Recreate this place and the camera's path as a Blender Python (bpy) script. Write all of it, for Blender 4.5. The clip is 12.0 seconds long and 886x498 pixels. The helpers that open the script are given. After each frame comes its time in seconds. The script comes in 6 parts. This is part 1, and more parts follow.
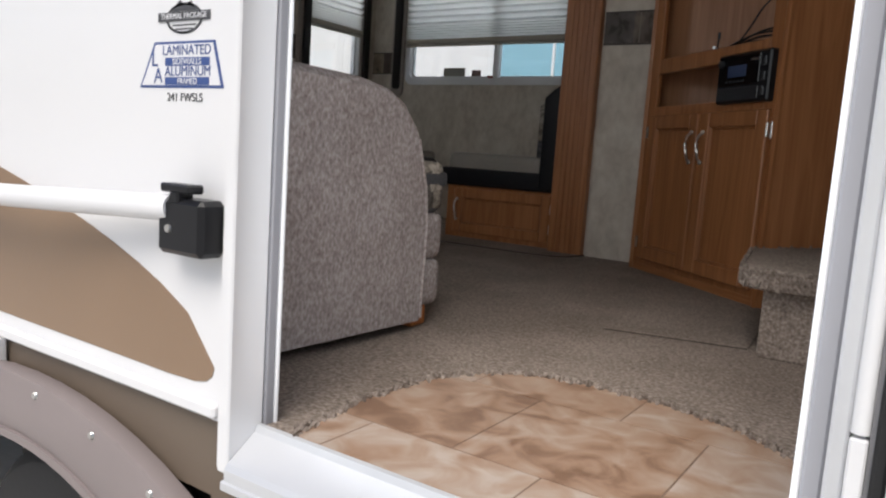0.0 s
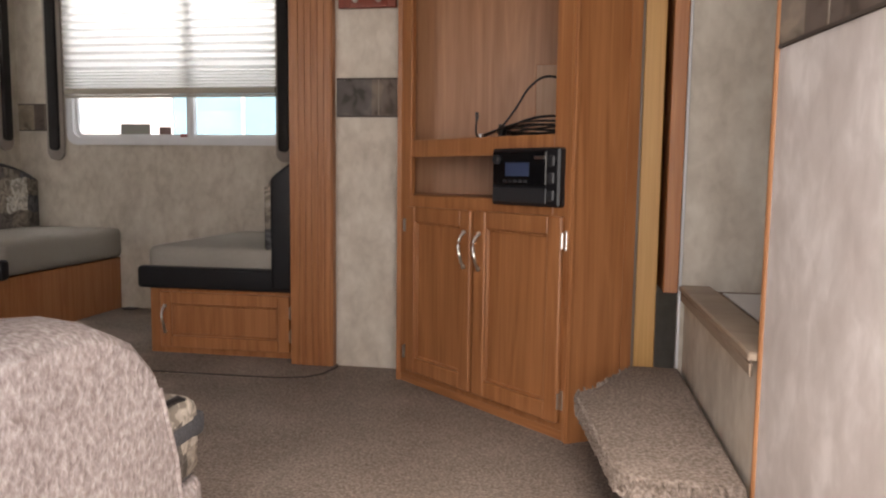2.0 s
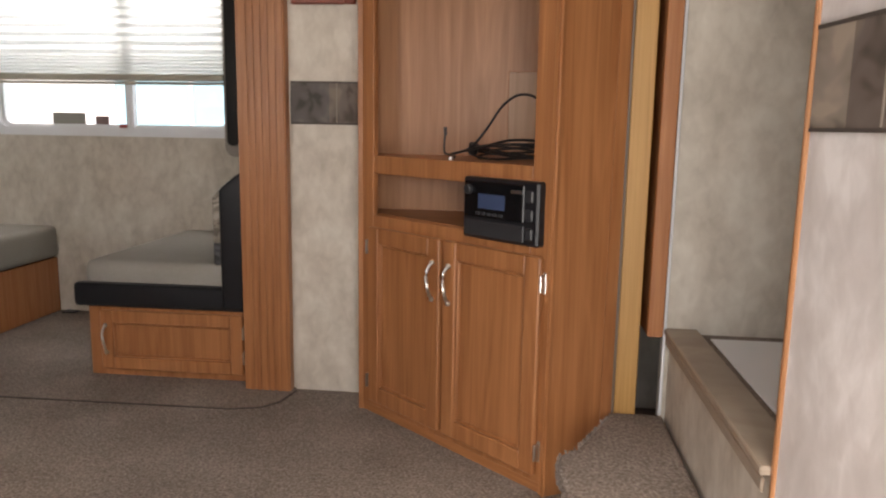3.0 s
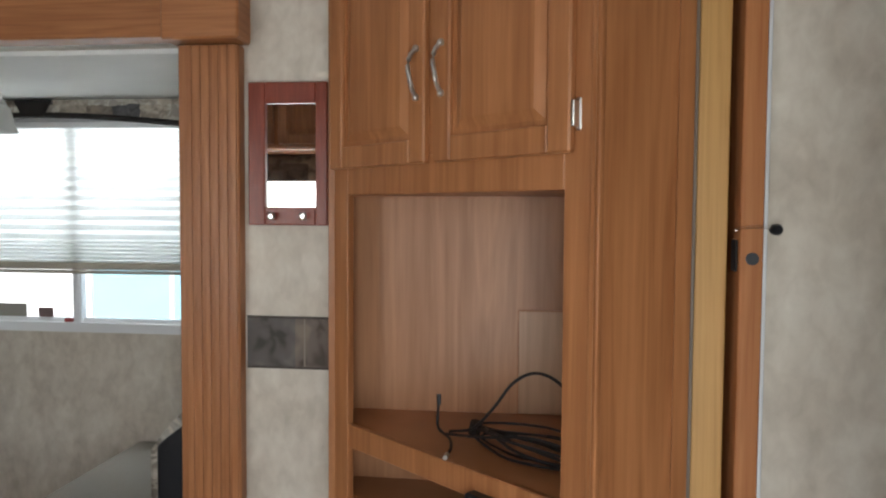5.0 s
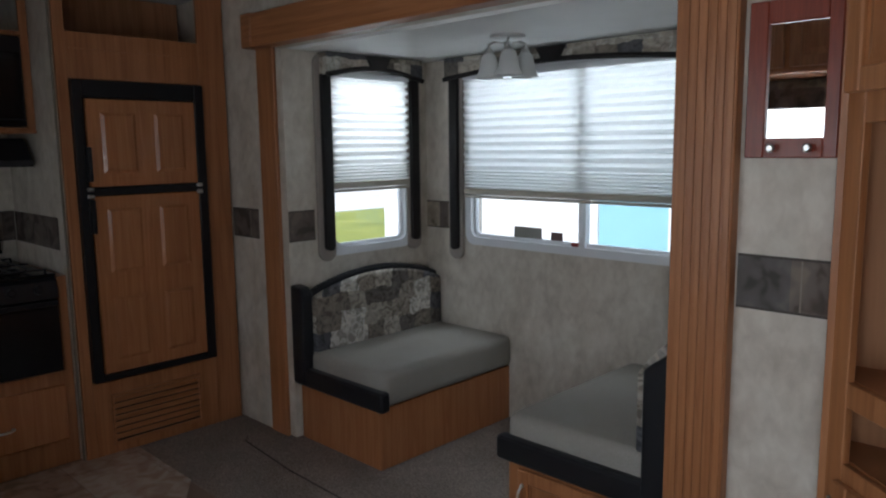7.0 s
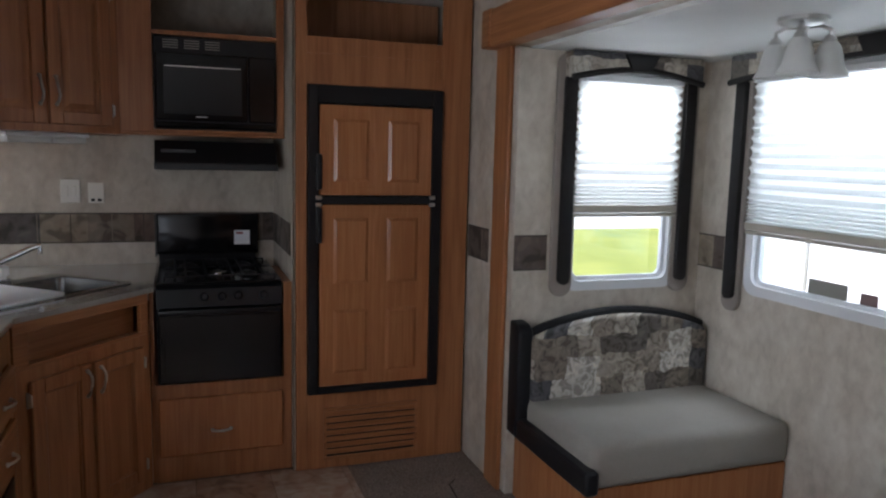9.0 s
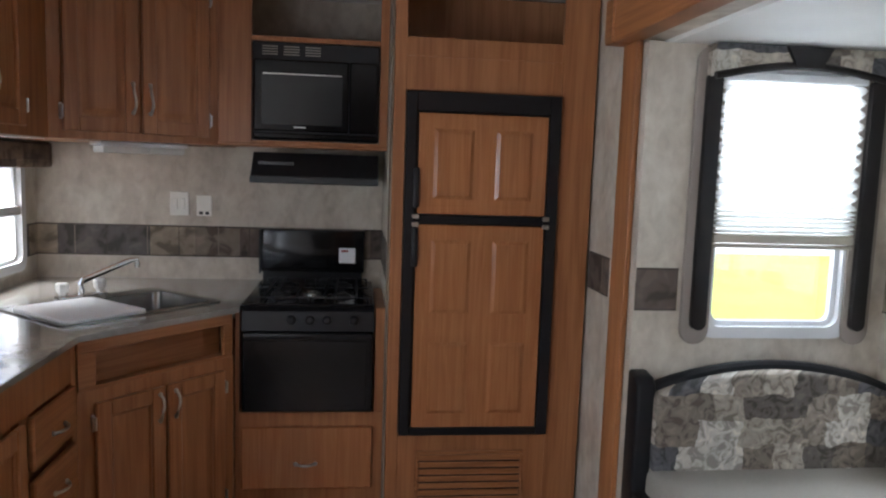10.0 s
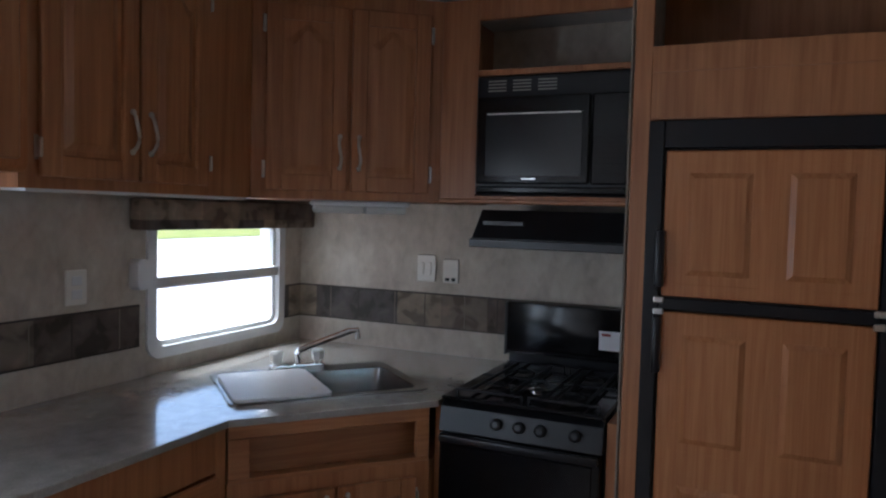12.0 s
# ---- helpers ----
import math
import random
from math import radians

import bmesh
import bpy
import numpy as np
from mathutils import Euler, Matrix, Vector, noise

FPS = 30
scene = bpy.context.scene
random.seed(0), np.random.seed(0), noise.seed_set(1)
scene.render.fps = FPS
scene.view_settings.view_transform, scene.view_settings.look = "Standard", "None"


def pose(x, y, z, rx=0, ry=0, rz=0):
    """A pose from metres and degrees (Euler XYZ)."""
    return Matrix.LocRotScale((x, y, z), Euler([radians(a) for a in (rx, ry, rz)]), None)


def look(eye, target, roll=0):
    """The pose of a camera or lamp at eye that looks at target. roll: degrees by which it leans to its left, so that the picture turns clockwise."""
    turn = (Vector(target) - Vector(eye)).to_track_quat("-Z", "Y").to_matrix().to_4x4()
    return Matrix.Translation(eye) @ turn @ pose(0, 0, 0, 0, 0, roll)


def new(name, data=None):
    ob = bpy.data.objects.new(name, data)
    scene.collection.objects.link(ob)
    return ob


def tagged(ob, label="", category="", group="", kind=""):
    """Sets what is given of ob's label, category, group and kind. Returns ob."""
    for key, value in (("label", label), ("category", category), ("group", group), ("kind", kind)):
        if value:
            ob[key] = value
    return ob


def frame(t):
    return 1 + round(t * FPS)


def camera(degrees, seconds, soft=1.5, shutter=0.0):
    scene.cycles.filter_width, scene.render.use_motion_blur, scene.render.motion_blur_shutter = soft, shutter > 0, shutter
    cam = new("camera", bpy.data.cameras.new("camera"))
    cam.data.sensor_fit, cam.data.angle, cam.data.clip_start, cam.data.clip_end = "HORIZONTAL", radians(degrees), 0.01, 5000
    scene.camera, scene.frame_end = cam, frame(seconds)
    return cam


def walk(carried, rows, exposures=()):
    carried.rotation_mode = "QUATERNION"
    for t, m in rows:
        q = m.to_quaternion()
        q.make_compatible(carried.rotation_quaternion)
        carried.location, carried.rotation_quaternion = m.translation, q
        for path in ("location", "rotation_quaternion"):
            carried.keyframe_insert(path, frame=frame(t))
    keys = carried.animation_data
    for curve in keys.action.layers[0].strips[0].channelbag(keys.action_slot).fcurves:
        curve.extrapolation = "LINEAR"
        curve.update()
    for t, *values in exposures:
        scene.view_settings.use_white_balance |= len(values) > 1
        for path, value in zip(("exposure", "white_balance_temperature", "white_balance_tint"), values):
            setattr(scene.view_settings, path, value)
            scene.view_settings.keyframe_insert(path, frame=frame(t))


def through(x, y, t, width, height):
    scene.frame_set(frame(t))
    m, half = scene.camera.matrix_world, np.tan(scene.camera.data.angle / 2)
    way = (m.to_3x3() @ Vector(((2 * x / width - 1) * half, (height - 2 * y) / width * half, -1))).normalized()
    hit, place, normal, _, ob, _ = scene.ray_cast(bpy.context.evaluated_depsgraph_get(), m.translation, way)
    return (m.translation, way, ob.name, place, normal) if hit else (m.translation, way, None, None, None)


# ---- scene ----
cam = camera(62.3, 12.0, soft=2.2)
PATH = [
    (0, (0.73, 0.532, 0.444), (-0.371, 2.183, 0.191), 3.9),
    (0.5, (0.491, 0.637, 0.486), (-0.204, 2.499, 0.261), -0.6),
    (1, (0.373, 0.756, 0.504), (-0.129, 2.682, 0.315), 1.1),
    (1.5, (0.294, 0.965, 0.608), (-0.024, 2.938, 0.515), 0.8),
    (2, (0.236, 1.047, 0.788), (-0.094, 3.009, 0.587), 0.7),
    (2.5, (0.174, 1.164, 0.94), (-0.078, 3.131, 0.682), 0.8),
    (2.7, (0.174, 1.199, 0.966), (-0.035, 3.161, 0.637), 0.9),
    (4.3, (0.106, 1.739, 1.315), (-0.131, 3.704, 1.026), 1.4),
    (4.5, (0.101, 1.81, 1.363), (-0.085, 3.795, 1.206), 1.3),
    (5, (0.121, 1.841, 1.464), (-0.098, 3.827, 1.37), 0.4),
    (5.5, (0.141, 1.849, 1.484), (-0.333, 3.786, 1.333), -0.1),
    (6, (0.148, 1.86, 1.48), (-0.7, 3.66, 1.277), -0.5),
    (6.5, (0.145, 1.867, 1.475), (-0.97, 3.507, 1.218), -1.1),
    (7, (0.146, 1.863, 1.469), (-1.236, 3.282, 1.194), -0.7),
    (7.5, (0.13, 1.883, 1.466), (-1.429, 3.099, 1.165), -0.0),
    (7.7, (0.101, 1.908, 1.447), (-1.525, 3.039, 1.164), -0.3),
    (9.3, (-0.149, 2.704, 1.502), (-2.067, 3.192, 1.215), 0.6),
    (9.5, (-0.206, 2.768, 1.499), (-2.152, 3.114, 1.195), -0.2),
    (10, (-0.432, 2.92, 1.496), (-2.406, 3.156, 1.273), 1.9),
    (10.5, (-0.597, 3.14, 1.505), (-2.579, 2.988, 1.277), -0.4),
    (11, (-0.762, 3.345, 1.519), (-2.678, 2.829, 1.27), 2.3),
    (11.5, (-1.02, 3.433, 1.505), (-2.879, 2.725, 1.301), 0.7),
    (12, (-1.26, 3.441, 1.524), (-3.081, 2.62, 1.422), 1.5),
]
EXPOSURES = [(0, -0.45, 6450, 10), (0.5, -0.62, 6450, 13), (1.0, -0.38, 6750, 16), (1.5, 0.42, 7200, 18), (2.5, 1.27, 7300, 17), (4.5, 1.34, 6600, 8), (5.5, 0.88, 6150, 5), (6.0, 0.5, 5850, 3), (6.5, 0.45, 5800, 4), (7.5, 0.6, 5900, 10), (9.5, 1.52, 5900, 11), (10.0, 1.85, 5950, 10), (11.0, 1.97, 5750, 10), (11.5, 1.67, 5550, 9), (12, 1.3, 5400, 8)]
walk(cam, [(t, look(eye, target, roll)) for t, eye, target, roll in PATH], EXPOSURES)

# ---- world and light ----
W_BIG, W_SIDE, W_SOFA, W_DOOR = 5.0, 3.0, 4.2, 7.2
world = bpy.data.worlds.new("sky")
scene.world = world
world.use_nodes = True
wn, wl = world.node_tree.nodes, world.node_tree.links
sky = wn.new("ShaderNodeTexSky")
sky.sky_type, sky.sun_disc = "NISHITA", False
sky.sun_elevation, sky.sun_rotation = radians(54), radians(170)
sky.dust_density, sky.air_density = 3.0, 1.0
wl.new(sky.outputs[0], wn["Background"].inputs[0])
wn["Background"].inputs[1].default_value = 0.15

sun_data = bpy.data.lights.new("sun", "SUN")
sun_data.energy, sun_data.angle, sun_data.color = 3.5, radians(35), (1, 0.96, 0.9)
sun = new("sun", sun_data)
sun.matrix_basis = look((1.5, -8.5, 12), (0, 0, 0))


def opening_lamp(eye, target, wide, high, watts, color=(0.92, 0.96, 1.0)):
    """Stands in for the daylight that comes through an opening."""
    data = bpy.data.lights.new("daylight", "AREA")
    data.shape, data.size, data.size_y, data.energy, data.color = "RECTANGLE", wide, high, watts, color
    ob = new("daylight", data)
    ob.matrix_basis = look(eye, target)
    return ob


opening_lamp((-1.93, 5.12, 1.72), (-1.93, 4.62, 1.30), 1.24, 0.36, W_BIG)
opening_lamp((-3.15, 4.43, 1.73), (-2.65, 4.43, 1.33), 0.50, 0.34, W_SIDE)
opening_lamp((-1.40, 1.24, 1.36), (-1.40, 3.0, 1.2), 0.98, 0.70, W_SOFA)
opening_lamp((0.30, 1.25, 0.95), (0.30, 3.0, 0.95), 0.70, 1.75, W_DOOR)


# ---- materials ----
def nodes_of(name, rough=0.5, metal=0.0):
    m = bpy.data.materials.new(name)
    m.use_nodes = True
    nt = m.node_tree
    b = nt.nodes["Principled BSDF"]
    b.inputs["Roughness"].default_value = rough
    b.inputs["Metallic"].default_value = metal
    return m, nt, b


def plain(name, color, rough=0.5, metal=0.0, grain=60.0, vary=0.12, bump=0.08):
    """A plain surface with slight blotches and fine relief."""
    m, nt, b = nodes_of(name, rough, metal)
    tc = nt.nodes.new("ShaderNodeTexCoord")
    n1 = nt.nodes.new("ShaderNodeTexNoise")
    n1.inputs["Scale"].default_value, n1.inputs["Detail"].default_value = 3.0, 6.0
    n2 = nt.nodes.new("ShaderNodeTexNoise")
    n2.inputs["Scale"].default_value, n2.inputs["Detail"].default_value = grain, 4.0
    mix = nt.nodes.new("ShaderNodeMix")
    mix.data_type = "RGBA"
    mix.inputs[6].default_value = (*[c * (1 - vary) for c in color], 1)
    mix.inputs[7].default_value = (*[min(1, c * (1 + vary)) for c in color], 1)
    nt.links.new(tc.outputs["Object"], n1.inputs["Vector"])
    nt.links.new(tc.outputs["Object"], n2.inputs["Vector"])
    nt.links.new(n1.outputs[0], mix.inputs[0])
    nt.links.new(mix.outputs[2], b.inputs["Base Color"])
    if bump:
        bn = nt.nodes.new("ShaderNodeBump")
        bn.inputs["Strength"].default_value, bn.inputs["Distance"].default_value = bump, 0.002
        nt.links.new(n2.outputs[0], bn.inputs["Height"])
        nt.links.new(bn.outputs[0], b.inputs["Normal"])
    return m


def ramp_of(nt, stops, mode="LINEAR"):
    r = nt.nodes.new("ShaderNodeValToRGB")
    r.color_ramp.interpolation = mode
    el = r.color_ramp.elements
    while len(el) < len(stops):
        el.new(0.5)
    for e, (p, c) in zip(el, stops):
        e.position, e.color = p, (*c, 1)
    return r


def oak(name, scale, dark, light, rough=0.42):
    """Wood grain drawn out along the axis with the small scale."""
    m, nt, b = nodes_of(name, rough)
    tc = nt.nodes.new("ShaderNodeTexCoord")
    info = nt.nodes.new("ShaderNodeObjectInfo")
    add = nt.nodes.new("ShaderNodeVectorMath")
    mul = nt.nodes.new("ShaderNodeVectorMath")
    mul.operation = "SCALE"
    mul.inputs[0].default_value = (3.1, 2.3, 5.7)
    nt.links.new(info.outputs["Random"], mul.inputs["Scale"])
    nt.links.new(tc.outputs["Object"], add.inputs[0])
    nt.links.new(mul.outputs[0], add.inputs[1])
    mp = nt.nodes.new("ShaderNodeMapping")
    mp.inputs["Scale"].default_value = scale
    nt.links.new(add.outputs[0], mp.inputs[0])
    n1 = nt.nodes.new("ShaderNodeTexNoise")
    n1.inputs["Scale"].default_value, n1.inputs["Detail"].default_value = 1.0, 3.0
    n1.inputs["Distortion"].default_value = 1.0
    rings = nt.nodes.new("ShaderNodeMath")
    rings.operation = "MULTIPLY"
    rings.inputs[1].default_value = 7.0
    fr = nt.nodes.new("ShaderNodeMath")
    fr.operation = "PINGPONG"
    fr.inputs[1].default_value = 1.0
    nt.links.new(mp.outputs[0], n1.inputs["Vector"])
    nt.links.new(n1.outputs[0], rings.inputs[0])
    nt.links.new(rings.outputs[0], fr.inputs[0])
    mp2 = nt.nodes.new("ShaderNodeMapping")
    mp2.inputs["Scale"].default_value = [s * (5.5 if s > 5 else 3) for s in scale]
    nt.links.new(add.outputs[0], mp2.inputs[0])
    n2 = nt.nodes.new("ShaderNodeTexNoise")
    n2.inputs["Scale"].default_value, n2.inputs["Detail"].default_value, n2.inputs["Roughness"].default_value = 1.0, 6.0, 0.62
    nt.links.new(mp2.outputs[0], n2.inputs["Vector"])
    mx = nt.nodes.new("ShaderNodeMix")
    mx.inputs[0].default_value = 0.72
    nt.links.new(fr.outputs[0], mx.inputs[2])
    nt.links.new(n2.outputs[0], mx.inputs[3])
    mid = [(a + c) / 2 for a, c in zip(dark, light)]
    r = ramp_of(nt, [(0.26, dark), (0.5, mid), (0.74, light)])
    nt.links.new(mx.outputs[0], r.inputs[0])
    nt.links.new(r.outputs[0], b.inputs["Base Color"])
    bn = nt.nodes.new("ShaderNodeBump")
    bn.inputs["Strength"].default_value, bn.inputs["Distance"].default_value = 0.12, 0.001
    nt.links.new(n2.outputs[0], bn.inputs["Height"])
    nt.links.new(bn.outputs[0], b.inputs["Normal"])
    return m


def mottled(name, stops, scales=(7.0, 28.0), stretch=(1, 1, 0.7), rough=0.6):
    """Sponged wallpaper: two sizes of soft blotches."""
    m, nt, b = nodes_of(name, rough)
    tc = nt.nodes.new("ShaderNodeTexCoord")
    mp = nt.nodes.new("ShaderNodeMapping")
    mp.inputs["Scale"].default_value = stretch
    nt.links.new(tc.outputs["Object"], mp.inputs[0])
    outs = []
    for s in scales:
        n = nt.nodes.new("ShaderNodeTexNoise")
        n.inputs["Scale"].default_value, n.inputs["Detail"].default_value = s, 5.0
        n.inputs["Distortion"].default_value = 0.4
        nt.links.new(mp.outputs[0], n.inputs["Vector"])
        outs.append(n)
    mx = nt.nodes.new("ShaderNodeMix")
    mx.inputs[0].default_value = 0.4
    nt.links.new(outs[0].outputs[0], mx.inputs[2])
    nt.links.new(outs[1].outputs[0], mx.inputs[3])
    r = ramp_of(nt, stops)
    nt.links.new(mx.outputs[0], r.inputs[0])
    nt.links.new(r.outputs[0], b.inputs["Base Color"])
    bn = nt.nodes.new("ShaderNodeBump")
    bn.inputs["Strength"].default_value, bn.inputs["Distance"].default_value = 0.08, 0.001
    nt.links.new(outs[1].outputs[0], bn.inputs["Height"])
    nt.links.new(bn.outputs[0], b.inputs["Normal"])
    return m


def pile(name, stops, scale=170.0, bump=0.8, rough=0.95, stretch=(1, 1, 1)):
    """Looped or woven cloth: fine speckle over broad wear."""
    m, nt, b = nodes_of(name, rough)
    b.inputs["Specular IOR Level"].default_value = 0.15
    tc = nt.nodes.new("ShaderNodeTexCoord")
    n1 = nt.nodes.new("ShaderNodeTexNoise")
    n1.inputs["Scale"].default_value, n1.inputs["Detail"].default_value = scale, 3.0
    n0 = nt.nodes.new("ShaderNodeTexNoise")
    n0.inputs["Scale"].default_value, n0.inputs["Detail"].default_value = 3.5, 5.0
    mp = nt.nodes.new("ShaderNodeMapping")
    mp.inputs["Scale"].default_value, mp.inputs["Rotation"].default_value = stretch, (0.5, 0, 0)
    nt.links.new(tc.outputs["Object"], mp.inputs[0])
    nt.links.new(tc.outputs["Object"], n0.inputs["Vector"])
    nt.links.new(mp.outputs[0], n1.inputs["Vector"])
    mx = nt.nodes.new("ShaderNodeMix")
    mx.inputs[0].default_value = 0.25
    nt.links.new(n1.outputs[0], mx.inputs[2])
    nt.links.new(n0.outputs[0], mx.inputs[3])
    r = ramp_of(nt, stops)
    nt.links.new(mx.outputs[0], r.inputs[0])
    nt.links.new(r.outputs[0], b.inputs["Base Color"])
    bn = nt.nodes.new("ShaderNodeBump")
    bn.inputs["Strength"].default_value, bn.inputs["Distance"].default_value = bump, 0.004
    nt.links.new(n1.outputs[0], bn.inputs["Height"])
    nt.links.new(bn.outputs[0], b.inputs["Normal"])
    return m


def patchwork(name, stops, wide, high, lift=0.0, rough=0.85, wobble=0.055, motif=0.75, fine=26.0):
    """Printed cloth or border paper: oblong patches of several tones, with looser motifs printed over them."""
    m, nt, b = nodes_of(name, rough)
    b.inputs["Specular IOR Level"].default_value = 0.25
    tc = nt.nodes.new("ShaderNodeTexCoord")
    sep = nt.nodes.new("ShaderNodeSeparateXYZ")
    nt.links.new(tc.outputs["Object"], sep.inputs[0])
    add = nt.nodes.new("ShaderNodeMath")
    nt.links.new(sep.outputs[0], add.inputs[0])
    nt.links.new(sep.outputs[1], add.inputs[1])
    low = nt.nodes.new("ShaderNodeMath")
    low.operation, low.inputs[1].default_value = "SUBTRACT", lift
    nt.links.new(sep.outputs[2], low.inputs[0])
    com = nt.nodes.new("ShaderNodeCombineXYZ")
    nt.links.new(add.outputs[0], com.inputs[0])
    nt.links.new(low.outputs[0], com.inputs[1])
    wob = nt.nodes.new("ShaderNodeTexNoise")
    wob.inputs["Scale"].default_value, wob.inputs["Detail"].default_value = 14.0, 2.0
    nt.links.new(com.outputs[0], wob.inputs["Vector"])
    mul = nt.nodes.new("ShaderNodeVectorMath")
    mul.operation = "MULTIPLY_ADD"
    mul.inputs[1].default_value = (wobble, wobble, 0)
    nt.links.new(wob.outputs["Color"], mul.inputs[0])
    nt.links.new(com.outputs[0], mul.inputs[2])
    br = nt.nodes.new("ShaderNodeTexBrick")
    br.offset, br.squash, br.squash_frequency = 0.43, 1.35, 3
    br.inputs["Color1"].default_value, br.inputs["Color2"].default_value = (0, 0, 0, 1), (1, 1, 1, 1)
    br.inputs["Scale"].default_value, br.inputs["Mortar Size"].default_value = 1.0, 0.0
    br.inputs["Brick Width"].default_value, br.inputs["Row Height"].default_value = wide, high
    nt.links.new(mul.outputs[0], br.inputs["Vector"])
    r = ramp_of(nt, stops, "CONSTANT")
    nt.links.new(br.outputs["Color"], r.inputs[0])
    n = nt.nodes.new("ShaderNodeTexNoise")
    n.inputs["Scale"].default_value, n.inputs["Detail"].default_value, n.inputs["Distortion"].default_value = fine, 2.0, (0.4 if fine < 14 else 1.6)
    nt.links.new(com.outputs[0], n.inputs["Vector"])
    r2 = ramp_of(nt, [(0.40, (0.38, 0.36, 0.34)), (0.48, (0.85, 0.84, 0.82)), (0.58, (1.0, 1.0, 1.0)), (0.66, (1.35, 1.32, 1.26))])
    nt.links.new(n.outputs[0], r2.inputs[0])
    mx = nt.nodes.new("ShaderNodeMix")
    mx.data_type, mx.blend_type = "RGBA", "MULTIPLY"
    mx.inputs[0].default_value = motif
    nt.links.new(r.outputs[0], mx.inputs[6])
    nt.links.new(r2.outputs[0], mx.inputs[7])
    nt.links.new(mx.outputs[2], b.inputs["Base Color"])
    return m


def translucent(name, color, through=0.6):
    m, nt, b = nodes_of(name, 0.9)
    b.inputs["Base Color"].default_value = (*color, 1)
    t = nt.nodes.new("ShaderNodeBsdfTranslucent")
    t.inputs[0].default_value = (*color, 1)
    tc = nt.nodes.new("ShaderNodeTexCoord")
    n = nt.nodes.new("ShaderNodeTexNoise")
    n.inputs["Scale"].default_value = 40.0
    nt.links.new(tc.outputs["Object"], n.inputs["Vector"])
    r = ramp_of(nt, [(0.3, [c * 0.95 for c in color]), (0.7, color)])
    nt.links.new(n.outputs[0], r.inputs[0])
    nt.links.new(r.outputs[0], b.inputs["Base Color"])
    mx = nt.nodes.new("ShaderNodeMixShader")
    mx.inputs[0].default_value = through
    nt.links.new(b.outputs[0], mx.inputs[1])
    nt.links.new(t.outputs[0], mx.inputs[2])
    nt.links.new(mx.outputs[0], nt.nodes["Material Output"].inputs[0])
    return m


def glassy(name, rough=0.0, tint=(1, 1, 1)):
    m, nt, b = nodes_of(name, rough)
    b.inputs["Base Color"].default_value = (*tint, 1)
    b.inputs["Transmission Weight"].default_value = 1.0
    b.inputs["IOR"].default_value = 1.45
    return m


OAK_D, OAK_L = (0.262, 0.098, 0.033), (0.415, 0.175, 0.067)
oak_v = oak("oak_upright_grain", (14, 14, 0.8), OAK_D, OAK_L)
oak_h = oak("oak_level_grain", (1.0, 1.0, 22), OAK_D, OAK_L)
oak_pale = oak("pale_jamb_wood", (40, 40, 1.2), (0.40, 0.21, 0.06), (0.50, 0.28, 0.09), 0.5)
oak_door = oak("door_edge_wood", (30, 30, 1.2), (0.315, 0.120, 0.044), (0.43, 0.180, 0.072), 0.27)
# oak_inside: the same oak with a lighter colour, which brightens the shaded cabinet insides
oak_inside = oak("oak_lightened", (9, 9, 0.9), (0.285, 0.122, 0.050), (0.43, 0.205, 0.095), 0.4)
cherry = oak("cherry_stained_wood", (40, 40, 3), (0.16, 0.026, 0.010), (0.24, 0.045, 0.018), 0.35)
paper = mottled("beige_wallpaper", [(0.34, (0.43, 0.375, 0.305)), (0.5, (0.55, 0.492, 0.412)), (0.66, (0.65, 0.60, 0.515))])
paper_streak = mottled("streaked_wallpaper", [(0.34, (0.44, 0.395, 0.365)), (0.5, (0.53, 0.485, 0.455)), (0.64, (0.66, 0.62, 0.59))], (8, 26), (1, 1, 0.6))
border = patchwork("border_paper", [(0.0, (0.125, 0.098, 0.082)), (0.3, (0.22, 0.18, 0.145)), (0.5, (0.12, 0.108, 0.10)), (0.68, (0.30, 0.25, 0.19)), (0.85, (0.16, 0.13, 0.11))], 0.16, 0.153, 1.012, 0.7, 0.004, 0.8, 12.0)
border_edge = plain("border_edge_dark_line", (0.05, 0.038, 0.03), 0.6)
white_line = plain("pale_joint_line", (0.23, 0.19, 0.15), 0.6)
ceiling_paint = plain("white_ceiling_board", (0.72, 0.72, 0.70), 0.55, grain=90)
carpet = pile("greige_loop_carpet", [(0.33, (0.118, 0.092, 0.075)), (0.5, (0.218, 0.178, 0.149)), (0.67, (0.345, 0.290, 0.25))], 135, 0.8)
carpet_edge = plain("carpet_seam", (0.06, 0.045, 0.035), 0.95)
sofa_cloth = pile("speckled_beige_chenille", [(0.32, (0.225, 0.185, 0.172)), (0.5, (0.35, 0.303, 0.288)), (0.68, (0.50, 0.455, 0.44))], 250, 0.9, stretch=(0.55, 0.55, 0.38))
print_dark = pile("charcoal_print_cloth", [(0.35, (0.05, 0.05, 0.053)), (0.65, (0.10, 0.10, 0.105))], 260, 0.25)
seat_cloth = pile("grey_beige_seat_cloth", [(0.3, (0.25, 0.23, 0.20)), (0.5, (0.305, 0.283, 0.25)), (0.7, (0.36, 0.337, 0.305))], 320, 0.2)
PATCH = [(0.0, (0.33, 0.295, 0.245)), (0.16, (0.13, 0.115, 0.10)), (0.28, (0.47, 0.44, 0.385)), (0.42, (0.20, 0.17, 0.14)), (0.55, (0.40, 0.355, 0.30)), (0.68, (0.10, 0.10, 0.105)), (0.78, (0.27, 0.235, 0.195)), (0.90, (0.52, 0.49, 0.44))]
print_cloth = patchwork("patchwork_print_cloth", PATCH, 0.118, 0.092, 0.03, wobble=0.055, motif=0.75, fine=20.0)
